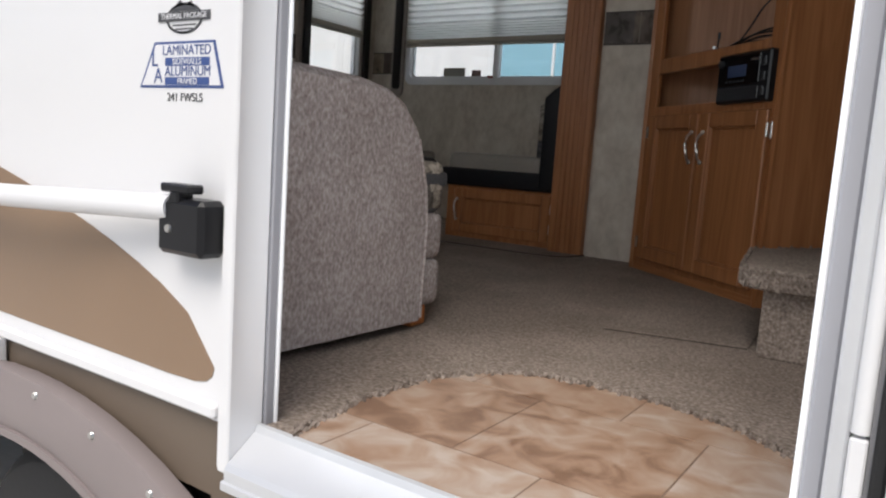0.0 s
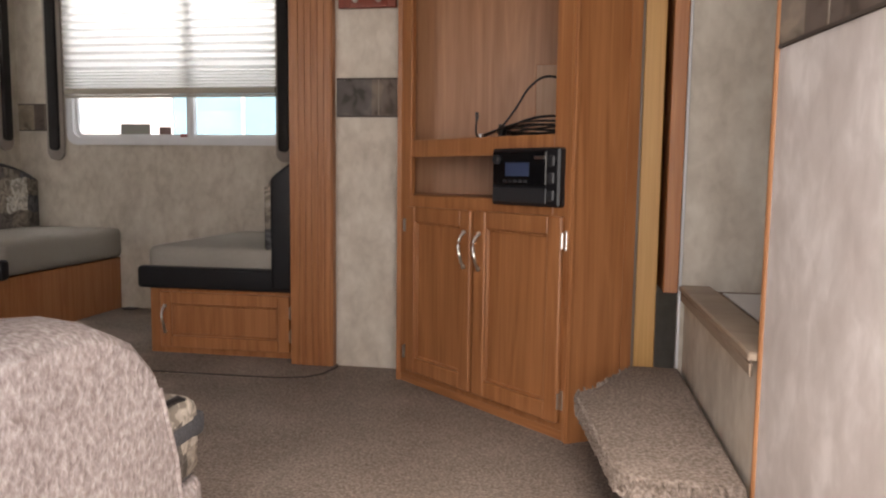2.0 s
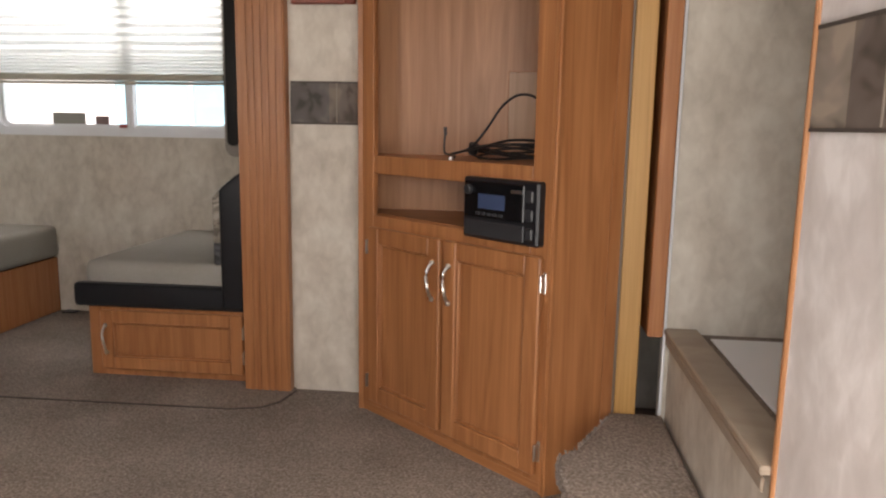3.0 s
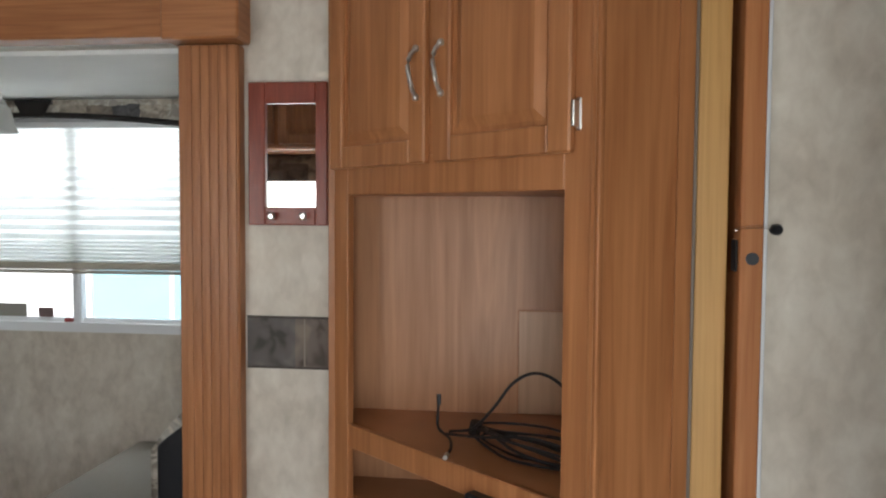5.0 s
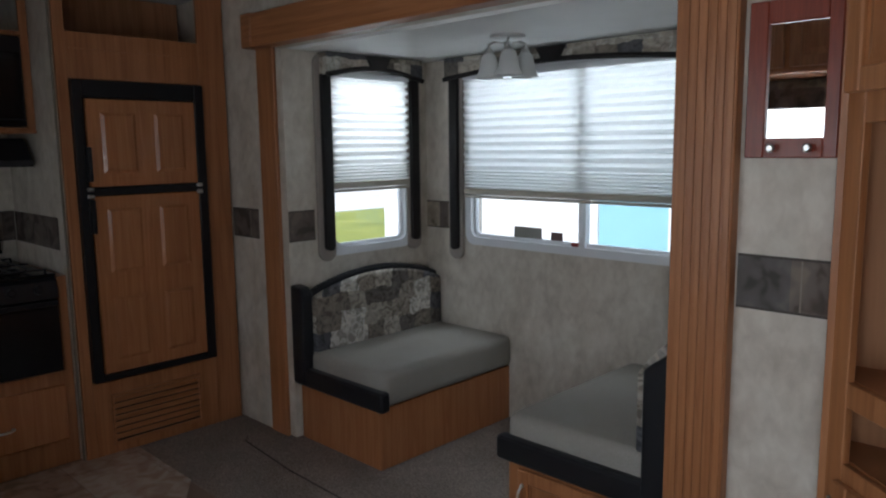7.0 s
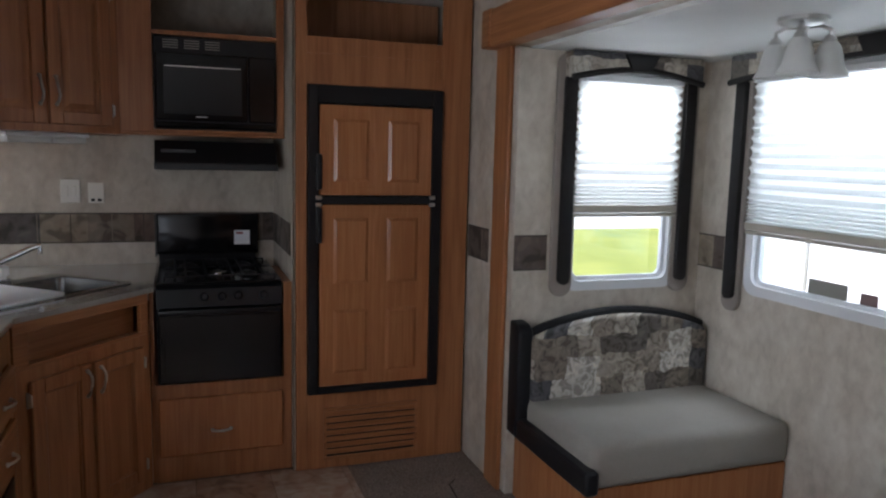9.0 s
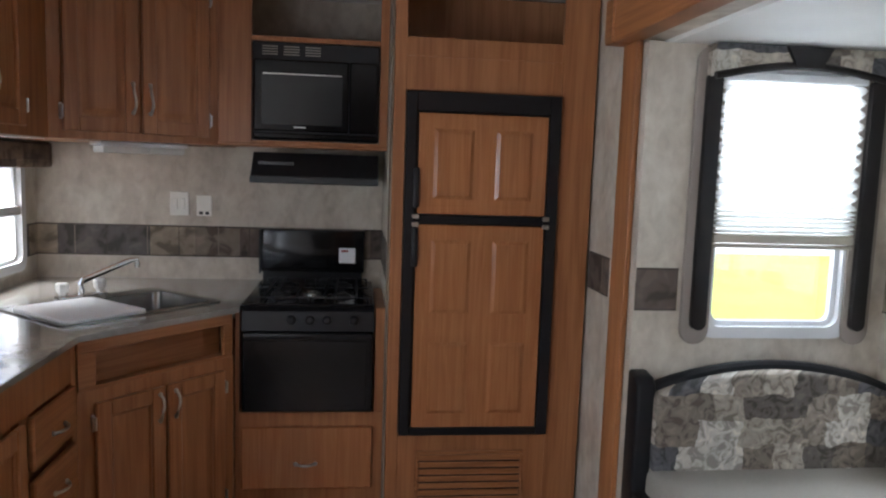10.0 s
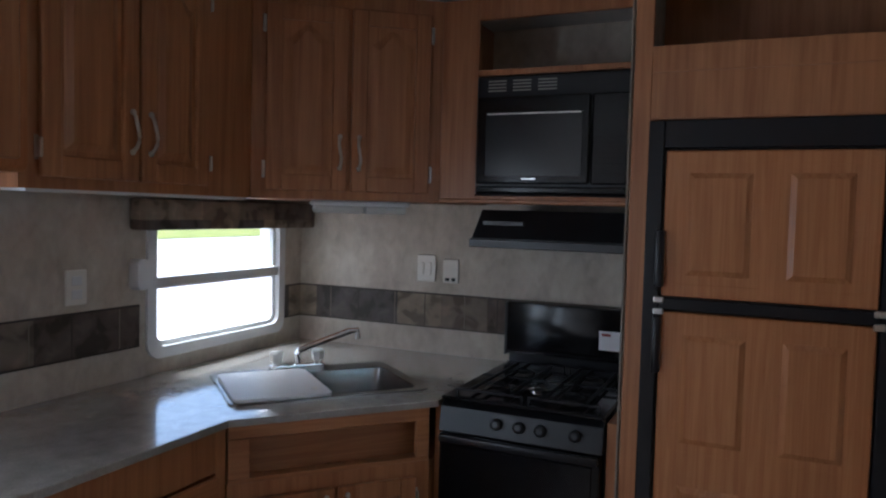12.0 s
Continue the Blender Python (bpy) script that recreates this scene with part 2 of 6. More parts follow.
roll_cloth = patchwork("printed_roll_cloth", PATCH, 0.07, 0.05, 0.03, fine=40.0)
valance_cloth = patchwork("patchwork_valance_cloth", PATCH, 0.12, 0.09, 0.04, wobble=0.030, motif=0.55, fine=22.0)
black_vinyl = plain("black_vinyl", (0.014, 0.014, 0.016), 0.42, grain=220, vary=0.2, bump=0.25)
black_vinyl.node_tree.nodes["Principled BSDF"].inputs["Specular IOR Level"].default_value = 0.28
black_cloth = plain("dark_brown_vinyl_trim", (0.018, 0.015, 0.014), 0.5, grain=200, vary=0.2, bump=0.2)
black_cloth.node_tree.nodes["Principled BSDF"].inputs["Specular IOR Level"].default_value = 0.25
taupe = plain("taupe_padded_board", (0.30, 0.26, 0.23), 0.9, grain=300, bump=0.2)
white_plastic = plain("white_plastic", (0.74, 0.75, 0.76), 0.4)
ivory_plastic = plain("ivory_plastic", (0.80, 0.78, 0.72), 0.4)
black_plastic = plain("black_plastic", (0.013, 0.013, 0.015), 0.3, vary=0.2)
black_plastic.node_tree.nodes["Principled BSDF"].inputs["Specular IOR Level"].default_value = 0.3
black_gloss = plain("black_gloss_glass", (0.006, 0.006, 0.007), 0.14, bump=0)
black_gloss.node_tree.nodes["Principled BSDF"].inputs["Specular IOR Level"].default_value = 0.32
grey_plastic = plain("dark_grey_plastic", (0.024, 0.025, 0.028), 0.4)
mw_mesh = plain("dark_door_mesh", (0.022, 0.023, 0.024), 0.18)
display = plain("grey_display", (0.04, 0.06, 0.12), 0.2, bump=0)
silver = plain("brushed_nickel", (0.62, 0.61, 0.59), 0.28, 1.0)
chrome = plain("chrome", (0.80, 0.80, 0.81), 0.08, 1.0, bump=0)
steel = plain("stainless_steel", (0.27, 0.265, 0.255), 0.24, 1.0)
counter_top = mottled("grey_beige_laminate", [(0.35, (0.27, 0.26, 0.235)), (0.5, (0.33, 0.315, 0.29)), (0.65, (0.39, 0.375, 0.345))], (18, 160), rough=0.15)
counter_top.node_tree.nodes["Principled BSDF"].inputs["Coat Weight"].default_value = 1.0
counter_top.node_tree.nodes["Principled BSDF"].inputs["Coat Roughness"].default_value = 0.10
shade_cloth = translucent("white_pleated_shade", (0.82, 0.82, 0.80), 0.36)
shade_rail = plain("beige_shade_rail", (0.42, 0.38, 0.31), 0.5)
glass = glassy("window_glass")
frosted = translucent("frosted_glass_shade", (0.80, 0.80, 0.78), 0.35)
clear_acrylic = glassy("clear_acrylic", 0.12)
mirror_glass = plain("mirror_glass", (0.86, 0.87, 0.87), 0.015, 1.0, vary=0.0, bump=0)
gelcoat = plain("white_gelcoat", (0.80, 0.80, 0.81), 0.22, grain=20, vary=0.02, bump=0.02)
decal_brown = plain("bronze_decal", (0.27, 0.18, 0.115), 0.35, vary=0.1)
skirt_brown = plain("brown_skirt_panel", (0.15, 0.115, 0.085), 0.45)
fender = plain("taupe_fender_plastic", (0.26, 0.22, 0.215), 0.5)
rubber = plain("tyre_rubber", (0.02, 0.02, 0.021), 0.8, bump=0.3)
alu = plain("worn_aluminium", (0.66, 0.67, 0.69), 0.34, 0.35, grain=25, vary=0.2, bump=0.15)
seal_grey = plain("grey_frame_seal", (0.28, 0.28, 0.30), 0.55, vary=0.15)
ink_blue = plain("blue_sticker_ink", (0.05, 0.09, 0.26), 0.5)
ink_dark = plain("grey_sticker_ink", (0.07, 0.07, 0.075), 0.5)
sticker_white = plain("white_sticker", (0.78, 0.78, 0.80), 0.4)
greyed_wood = oak("greyed_nosing_wood", (3, 3, 30), (0.26, 0.20, 0.15), (0.36, 0.29, 0.22), 0.5)
access_wood = oak("smooth_access_veneer", (14, 14, 1.0), (0.36, 0.20, 0.11), (0.46, 0.27, 0.155), 0.4)
orange_wood = plain("orange_stained_foot", (0.42, 0.14, 0.035), 0.4)
cable_black = plain("black_cable", (0.012, 0.011, 0.011), 0.45)
paper_white = plain("white_sheet", (0.78, 0.78, 0.77), 0.7)
concrete = mottled("pale_gravel_lot", [(0.35, (0.50, 0.49, 0.46)), (0.5, (0.57, 0.56, 0.53)), (0.65, (0.63, 0.62, 0.59))], (0.5, 14), rough=0.95)
grass_mat = mottled("mown_grass", [(0.35, (0.15, 0.18, 0.03)), (0.5, (0.21, 0.24, 0.045)), (0.65, (0.28, 0.29, 0.06))], (0.6, 9), rough=0.95)
leaf_mat = mottled("leaves", [(0.35, (0.03, 0.06, 0.015)), (0.65, (0.09, 0.13, 0.035))], (3, 12), rough=0.8)
bark = plain("bark", (0.10, 0.075, 0.05), 0.9, bump=0.5)
blue_panel = plain("pale_blue_siding", (0.27, 0.50, 0.60), 0.4)
far_white = plain("white_siding", (0.78, 0.79, 0.79), 0.4)
far_grey = plain("grey_vent_cover", (0.27, 0.26, 0.23), 0.5)
far_red = plain("red_marker", (0.28, 0.04, 0.035), 0.4)
label_red = plain("reddish_label", (0.20, 0.13, 0.12), 0.5)
far_dark = plain("dark_car_paint", (0.03, 0.035, 0.045), 0.3)


def vinyl(name):
    m, nt, b = nodes_of(name, 0.38)
    tc = nt.nodes.new("ShaderNodeTexCoord")
    info = nt.nodes.new("ShaderNodeObjectInfo")
    n = nt.nodes.new("ShaderNodeTexNoise")
    n.inputs["Scale"].default_value, n.inputs["Detail"].default_value, n.inputs["Distortion"].default_value = 13.0, 12.0, 0.7
    nt.links.new(tc.outputs["Object"], n.inputs["Vector"])
    add = nt.nodes.new("ShaderNodeMath")
    add.operation = "MULTIPLY_ADD"
    add.inputs[1].default_value = 0.22
    nt.links.new(info.outputs["Random"], add.inputs[0])
    nt.links.new(n.outputs[0], add.inputs[2])
    r = ramp_of(nt, [(0.40, (0.19, 0.112, 0.072)), (0.52, (0.30, 0.19, 0.128)), (0.63, (0.35, 0.25, 0.185)), (0.78, (0.43, 0.355, 0.30))])
    nt.links.new(add.outputs[0], r.inputs[0])
    nt.links.new(r.outputs[0], b.inputs["Base Color"])
    bn = nt.nodes.new("ShaderNodeBump")
    bn.inputs["Strength"].default_value, bn.inputs["Distance"].default_value = 0.2, 0.002
    nt.links.new(n.outputs[0], bn.inputs["Height"])
    nt.links.new(bn.outputs[0], b.inputs["Normal"])
    return m


vinyl_tile = vinyl("brown_stone_vinyl")
grout = plain("vinyl_joint", (0.20, 0.135, 0.098), 0.6)


# ---- mesh helpers ----
BASE = {}


def thing(name, loc, label, category, group=""):
    """A top-level thing: an Empty at its base, to which parts are added."""
    ob = new(name)
    ob.empty_display_size = 0.05
    ob.matrix_basis = Matrix.Translation(loc)
    BASE[ob.name] = Matrix.Translation(loc)
    return tagged(ob, label, category, group)


def mesh_of(name, bm, material, smooth=False):
    bmesh.ops.recalc_face_normals(bm, faces=bm.faces)
    me = bpy.data.meshes.new(name)
    bm.to_mesh(me)
    bm.free()
    me.materials.append(material)
    if smooth:
        for p in me.polygons:
            p.use_smooth = True
        me.set_sharp_from_angle(angle=radians(35))
    return me


def part(name, bm, material, parent, label="", smooth=False):
    """One mesh under a thing or under a part."""
    ob = new(name, mesh_of(name, bm, material, smooth))
    ob.parent = parent
    if parent.name in BASE:
        ob.matrix_parent_inverse = BASE[parent.name].inverted()
    return tagged(ob, label)


def solid(name, bm, material, label, category, kind="structure", smooth=False):
    """A piece of the setting, or a thing that is one mesh."""
    return tagged(new(name, mesh_of(name, bm, material, smooth)), label, category, "", kind)


def boxes(*specs, bevel=0.0, m=None, seg=1):
    """One bmesh of boxes (x0, x1, y0, y1, z0, z1), with their edges rounded, in the frame m."""
    bm = bmesh.new()
    for x0, x1, y0, y1, z0, z1 in specs:
        r = bmesh.ops.create_cube(bm, size=1.0)
        for v in r["verts"]:
            v.co = ((x0 + x1) / 2 + v.co.x * (x1 - x0), (y0 + y1) / 2 + v.co.y * (y1 - y0), (z0 + z1) / 2 + v.co.z * (z1 - z0))
    if bevel:
        bmesh.ops.bevel(bm, geom=list(bm.edges), offset=bevel, segments=seg, profile=0.6, affect="EDGES", clamp_overlap=True)
    if m is not None:
        bm.transform(m)
    return bm


def prism(points, z0, z1, bevel=0.0, m=None, seg=2):
    """A flat outline (x, y) raised from z0 to z1."""
    bm = bmesh.new()
    f = bm.faces.new([bm.verts.new((x, y, z0)) for x, y in points])
    r = bmesh.ops.extrude_face_region(bm, geom=[f])
    for v in r["geom"]:
        if isinstance(v, bmesh.types.BMVert):
            v.co.z = z1
    if bevel:
        bmesh.ops.bevel(bm, geom=list(bm.edges), offset=bevel, segments=seg, profile=0.6, affect="EDGES", clamp_overlap=True)
    if m is not None:
        bm.transform(m)
    return bm


def tube(points, radius, sides=8, bm=None):
    """A round bar along a line of points."""
    bm = bm or bmesh.new()
    pts = [Vector(p) for p in points]
    rings, up = [], Vector((0.13, 0.21, 0.97))
    for i, p in enumerate(pts):
        d = (pts[min(i + 1, len(pts) - 1)] - pts[max(i - 1, 0)]).normalized()
        a = d.cross(up).normalized()
        c = d.cross(a)
        rings.append([bm.verts.new(p + radius * (math.cos(k * math.tau / sides) * a + math.sin(k * math.tau / sides) * c)) for k in range(sides)])
    for r0, r1 in zip(rings, rings[1:]):
        for k in range(sides):
            bm.faces.new((r0[k], r0[(k + 1) % sides], r1[(k + 1) % sides], r1[k]))
    bm.faces.new(rings[0])
    bm.faces.new(rings[-1])
    return bm


def flowing(points, n=6):
    """A smooth line through a few points."""
    p = [Vector(q) for q in points]
    p = [2 * p[0] - p[1], *p, 2 * p[-1] - p[-2]]
    out = []
    for a, b, c, d in zip(p, p[1:], p[2:], p[3:]):
        for k in range(n):
            t = k / n
            out.append(0.5 * (2 * b + (c - a) * t + (2 * a - 5 * b + 4 * c - d) * t * t + (3 * b - a - 3 * c + d) * t ** 3))
    return [*out, p[-2]]


def lathe(profile, m=None, sides=24, cap=True):
    """A turned shape from (radius, height) pairs."""
    bm = bmesh.new()
    rings = [[bm.verts.new((r * math.cos(k * math.tau / sides), r * math.sin(k * math.tau / sides), z)) for k in range(sides)] for r, z in profile]
    for r0, r1 in zip(rings, rings[1:]):
        for k in range(sides):
            bm.faces.new((r0[k], r0[(k + 1) % sides], r1[(k + 1) % sides], r1[k]))
    if cap:
        bm.faces.new(rings[0])
        bm.faces.new(rings[-1])
    if m is not None:
        bm.transform(m)
    return bm


def rounded(x0, x1, y0, y1, r, n=5):
    """The outline of a rectangle with round corners."""
    out = []
    for cx, cy, a in ((x1 - r, y1 - r, 0), (x0 + r, y1 - r, 90), (x0 + r, y0 + r, 180), (x1 - r, y0 + r, 270)):
        out += [(cx + r * math.cos(radians(a + 90 * k / n)), cy + r * math.sin(radians(a + 90 * k / n))) for k in range(n + 1)]
    return out


def ring(outer, inner, z0, z1, m=None):
    """A frame between two outlines of equal point count."""
    bm = bmesh.new()
    rows = [[bm.verts.new((x, y, z)) for x, y in line] for line, z in ((outer, z0), (outer, z1), (inner, z1), (inner, z0))]
    n = len(outer)
    for a in range(4):
        r0, r1 = rows[a], rows[(a + 1) % 4]
        for k in range(n):
            bm.faces.new((r0[k], r0[(k + 1) % n], r1[(k + 1) % n], r1[k]))
    if m is not None:
        bm.transform(m)
    return bm


def front(x, y, dx, dy):
    """The frame of an upright face: local x runs along it, local y points out of it to its right, z is up."""
    d = Vector((dx, dy)).normalized()
    return Matrix(((d.x, d.y, 0, x), (d.y, -d.x, 0, y), (0, 0, 1, 0), (0, 0, 0, 1)))


def upright(f):
    """In a face's frame: an outline's x, y become along and up, its height becomes outward."""
    return f @ Matrix(((1, 0, 0, 0), (0, 0, 1, 0), (0, 1, 0, 0), (0, 0, 0, 1)))


def join(*bms):
    out = bmesh.new()
    for b in bms:
        me = bpy.data.meshes.new("join")
        b.to_mesh(me)
        b.free()
        out.from_mesh(me)
        bpy.data.meshes.remove(me)
    return out


def pull(parent, f, u, out, z0, z1, level=False):
    """A bowed cabinet pull with feet."""
    pts = []
    for k in range(9):
        a = k / 8
        s = z0 + (z1 - z0) * a
        o = out + 0.004 + 0.022 * math.sin(math.pi * a) ** 0.6
        pts.append(f @ Vector((s, o, u) if level else (u + 0.004 * math.sin(math.tau * a), o, s)))
    bm = tube(pts, 0.0052)
    for p in (pts[0], pts[-1]):
        bmesh.ops.create_uvsphere(bm, u_segments=8, v_segments=6, radius=0.0085, matrix=Matrix.Translation(p))
    return part("handle", bm, silver, parent, "brushed nickel bow handle", True)


def arch_line(x0, x1, z0, z1, rise, n=10):
    """An outline with a cathedral arch along its top."""
    pts = [(x0, z0), (x1, z0)]
    for k in range(n + 1):
        a = k / n
        pts.append((x1 + (x0 - x1) * a, z1 - rise + rise * math.sin(math.pi * a) ** 2))
    return pts


def panel_door(parent, f, u0, u1, z0, z1, out=0.0, pull_at=None, hinge_at=None, rise=0.0, stile=0.055, name="door", flat=False):
    """A framed cabinet door with a raised or flat panel in it, a pull and two hinges."""
    t = 0.02
    bm = boxes((u0, u0 + stile, out, out + t, z0, z1), (u1 - stile, u1, out, out + t, z0, z1), bevel=0.004, m=f)
    rails = boxes((u0 + stile, u1 - stile, out, out + t - 0.001, z0, z0 + stile), (u0 + stile, u1 - stile, out, out + t - 0.001, z1 - stile, z1), bevel=0.003, m=f)
    d = part(name, join(bm, rails), oak_v, parent)
    i0, i1, j0, j1 = u0 + stile, u1 - stile, z0 + stile, z1 - stile
    field = boxes((i0, i1, out, out + (0.004 if flat else 0.008), j0, j1), m=f)
    if flat:
        field = join(field, boxes((i0, i0 + 0.009, out, out + 0.013, j0, j1), (i1 - 0.009, i1, out, out + 0.013, j0, j1), (i0 + 0.009, i1 - 0.009, out, out + 0.013, j0, j0 + 0.009), (i0 + 0.009, i1 - 0.009, out, out + 0.013, j1 - 0.009, j1), bevel=0.004, m=f))
    if not flat:
        g = 0.012
        lo = arch_line(i0 + g, i1 - g, j0 + g, j1 - g, rise)
        g2 = 0.034
        hi = arch_line(i0 + g2, i1 - g2, j0 + g2, j1 - g2, rise)
        bm2 = bmesh.new()
        a = [bm2.verts.new((x, y, out + 0.008)) for x, y in lo]
        b = [bm2.verts.new((x, y, out + 0.017)) for x, y in hi]
        for k in range(len(a)):
            bm2.faces.new((a[k], a[(k + 1) % len(a)], b[(k + 1) % len(a)], b[k]))
        bm2.faces.new(b)
        bm2.transform(upright(f))
        field = join(field, bm2)
    part("panel", field, oak_v, d)
    if pull_at:
        pull(d, f, pull_at[0], out + t, pull_at[1], pull_at[2])
    if hinge_at is not None:
        for z in (z0 + 0.07, z1 - 0.07):
            part("hinge", boxes((hinge_at - 0.006, hinge_at + 0.006, out + 0.001, out + 0.006, z - 0.03, z + 0.03), (hinge_at - 0.0035, hinge_at + 0.0035, out + 0.006, out + 0.024, z - 0.024, z + 0.024), bevel=0.002, m=f), silver, d)
    return d


# ---- setting ----
GROUND, CEIL = -0.95, 2.28
Y_OUT, Y_IN, Y_FAR, X_BACK, X_FRONT = 1.276, 1.385, 3.90, -4.17, 2.2
bm = bmesh.new()
bmesh.ops.create_grid(bm, x_segments=1, y_segments=1, size=400, matrix=Matrix.Translation((0, 0, GROUND)))
solid("ground", bm, concrete, "pale gravel and concrete lot around the trailer", "ground")
solid("lawn", boxes((-200, -9.0, 2, 90, GROUND, GROUND + 0.04)), grass_mat, "mown green lawn beside the lot", "lawn")
solid("lawn", boxes((-150, 120, -90, -36, GROUND, GROUND + 0.05)), grass_mat, "mown green lawn across the road", "lawn")
solid("kerb", boxes((-9.0, -8.8, 2, 90, GROUND, GROUND + 0.14), bevel=0.02), far_white, "pale concrete kerb at the lawn", "kerb")
solid("road", boxes((-40, -22, 2, 85, GROUND, GROUND + 0.06)), concrete, "pale concrete lane across the lawn", "road")

# floor: chassis deck, then carpet
solid("floor", boxes((X_BACK - 0.1, X_FRONT, Y_OUT + 0.03, Y_FAR + 0.06, -0.10, -0.004)), grout, "floor deck of the trailer", "floor")
solid("carpet", boxes((-2.55, 0.6, Y_IN, Y_FAR - 0.004, -0.004, 0.0), (-0.32, 0.78, 1.308, Y_IN, -0.004, 0.0), (0.6, 0.75, Y_IN, 2.425, -0.004, 0.0), (X_BACK, -2.55, 3.30, Y_FAR - 0.004, -0.004, 0.0)), carpet, "greige speckled loop carpet over the living floor", "carpet")
solid("slide_floor", boxes((-2.96, -0.80, 3.98, 4.90, -0.10, 0.004)), carpet, "carpeted floor of the slide-out dinette", "floor")
lip = [(-3.10, 3.98), (-3.10, 3.74), (-3.06, 3.70), (-2.6, 3.655), (-1.9, 3.635), (-0.84, 3.65), (-0.74, 3.68), (-0.69, 3.74), (-0.665, 3.86), (-0.70, 3.98)]
solid("slide_carpet_flap", prism(lip, 0.0, 0.007), carpet, "carpet flap in front of the slide-out dinette", "carpet")
edge = [(x, y, 0.007) for x, y in lip[1:-1]]
solid("carpet_seam", tube(edge, 0.0035, 6), carpet_edge, "dark bound edge of the carpet flap", "trim")
solid("carpet_patch", prism([(0.012, 2.43), (0.37, 2.515), (0.33, 3.02), (-0.085, 3.02)], 0.0, 0.006), carpet, "loose carpet hatch with a dark seam", "carpet")
solid("carpet_seam_hatch", tube([(0.012, 2.43, 0.001), (0.19, 2.472, 0.0015), (0.37, 2.515, 0.001)], 0.0028, 6), carpet_edge, "dark seam of the carpet hatch", "trim")

# curb-side wall with the entry opening and the kitchen window
DX0, DX1, DZ1 = -0.122, 0.66, 1.86
KX0, KX1, KZ0, KZ1 = -4.00, -3.25, 0.985, 1.47


def outer_wall(y0, y1, x0, x1, z0, z1):
    return boxes((x0, KX0, y0, y1, z0, z1), (KX0, KX1, y0, y1, z0, KZ0), (KX0, KX1, y0, y1, KZ1, z1), (KX1, -1.90, y0, y1, z0, z1), (-1.90, -0.90, y0, y1, z0, 0.99), (-1.90, -0.90, y0, y1, 1.74, z1), (-0.90, DX0, y0, y1, z0, z1),
                 (DX0, DX1, y0, y1, DZ1, z1), (DX1, x1, y0, y1, z0, z1))


solid("wall_curb_outside", outer_wall(Y_OUT, Y_OUT + 0.05, -4.3, 4.2, 0.0, 2.45), gelcoat, "white glossy fibreglass side of the trailer", "wall")
WIN4 = (-1.90, -0.90, 0.99, 1.74)


def inner_wall(y0, y1):
    """The papered inner leaf, set back from the entry, with the two window openings."""
    a, b, c, d = WIN4
    return boxes((-4.27, KX0, y0, y1, 0, CEIL), (KX0, KX1, y0, y1, 0, KZ0), (KX0, KX1, y0, y1, KZ1, CEIL), (KX1, a, y0, y1, 0, CEIL), (a, b, y0, y1, 0, c), (a, b, y0, y1, d, CEIL),
                 (b, -0.32, y0, y1, 0, CEIL), (-0.32, 0.80, y0, y1, DZ1, CEIL), (0.80, X_FRONT, y0, y1, 0, CEIL))


solid("wall_curb_inside", inner_wall(Y_OUT + 0.05, Y_IN), paper, "beige sponged wallpaper on the curb-side wall", "wall")
solid("wall_back", boxes((X_BACK - 0.1, X_BACK, Y_IN, 3.98, 0.0, CEIL)), paper, "beige sponged wallpaper on the kitchen wall", "wall")
solid("wall_far", boxes((X_BACK, -2.962, Y_FAR, 3.98, 0, CEIL), (-0.80, X_FRONT, Y_FAR, 3.98, 0, CEIL), (-2.962, -0.80, Y_FAR, 3.98, 1.96, CEIL)), paper, "beige sponged wallpaper on the slide-out side", "wall")
solid("wall_front", boxes((X_FRONT, X_FRONT + 0.08, Y_IN, Y_FAR, 0, CEIL)), paper, "beige wall closing the front", "wall")
solid("ceiling", boxes((X_BACK - 0.1, X_FRONT, Y_OUT + 0.05, 3.98, CEIL, CEIL + 0.06)), ceiling_paint, "white ceiling board", "ceiling")
# slide-out box
BX0, BX1, BY1, BZ = -2.90, -0.865, 4.866, 1.945
WX0, WX1, WZ0, WZ1 = -2.56, -1.30, 0.965, 1.86
SY0, SY1, SZ0, SZ1 = 4.17, 4.69, 0.945, 1.84
solid("wall_slide_back", boxes((BX0, WX0, BY1, BY1 + 0.06, 0, BZ), (WX1, BX1, BY1, BY1 + 0.06, 0, BZ), (WX0, WX1, BY1, BY1 + 0.06, 0, WZ0), (WX0, WX1, BY1, BY1 + 0.06, WZ1, BZ)), paper, "beige wallpaper behind the dinette", "wall")
solid("wall_slide_side_1", boxes((BX0 - 0.06, BX0, 3.902, SY0, 0, BZ), (BX0 - 0.06, BX0, SY1, BY1 + 0.06, 0, BZ), (BX0 - 0.06, BX0, SY0, SY1, 0, SZ0), (BX0 - 0.06, BX0, SY0, SY1, SZ1, BZ)), paper, "beige wallpaper on the slide-out's side", "wall")
solid("wall_slide_side_2", boxes((BX1, BX1 + 0.06, 3.98, BY1 + 0.06, 0, BZ)), paper, "beige wallpaper on the slide-out's other side", "wall")
solid("ceiling_slide", boxes((BX0 - 0.06, BX1 + 0.06, 3.98, BY1 + 0.06, BZ, BZ + 0.06)), ceiling_paint, "white ceiling of the slide-out", "ceiling")
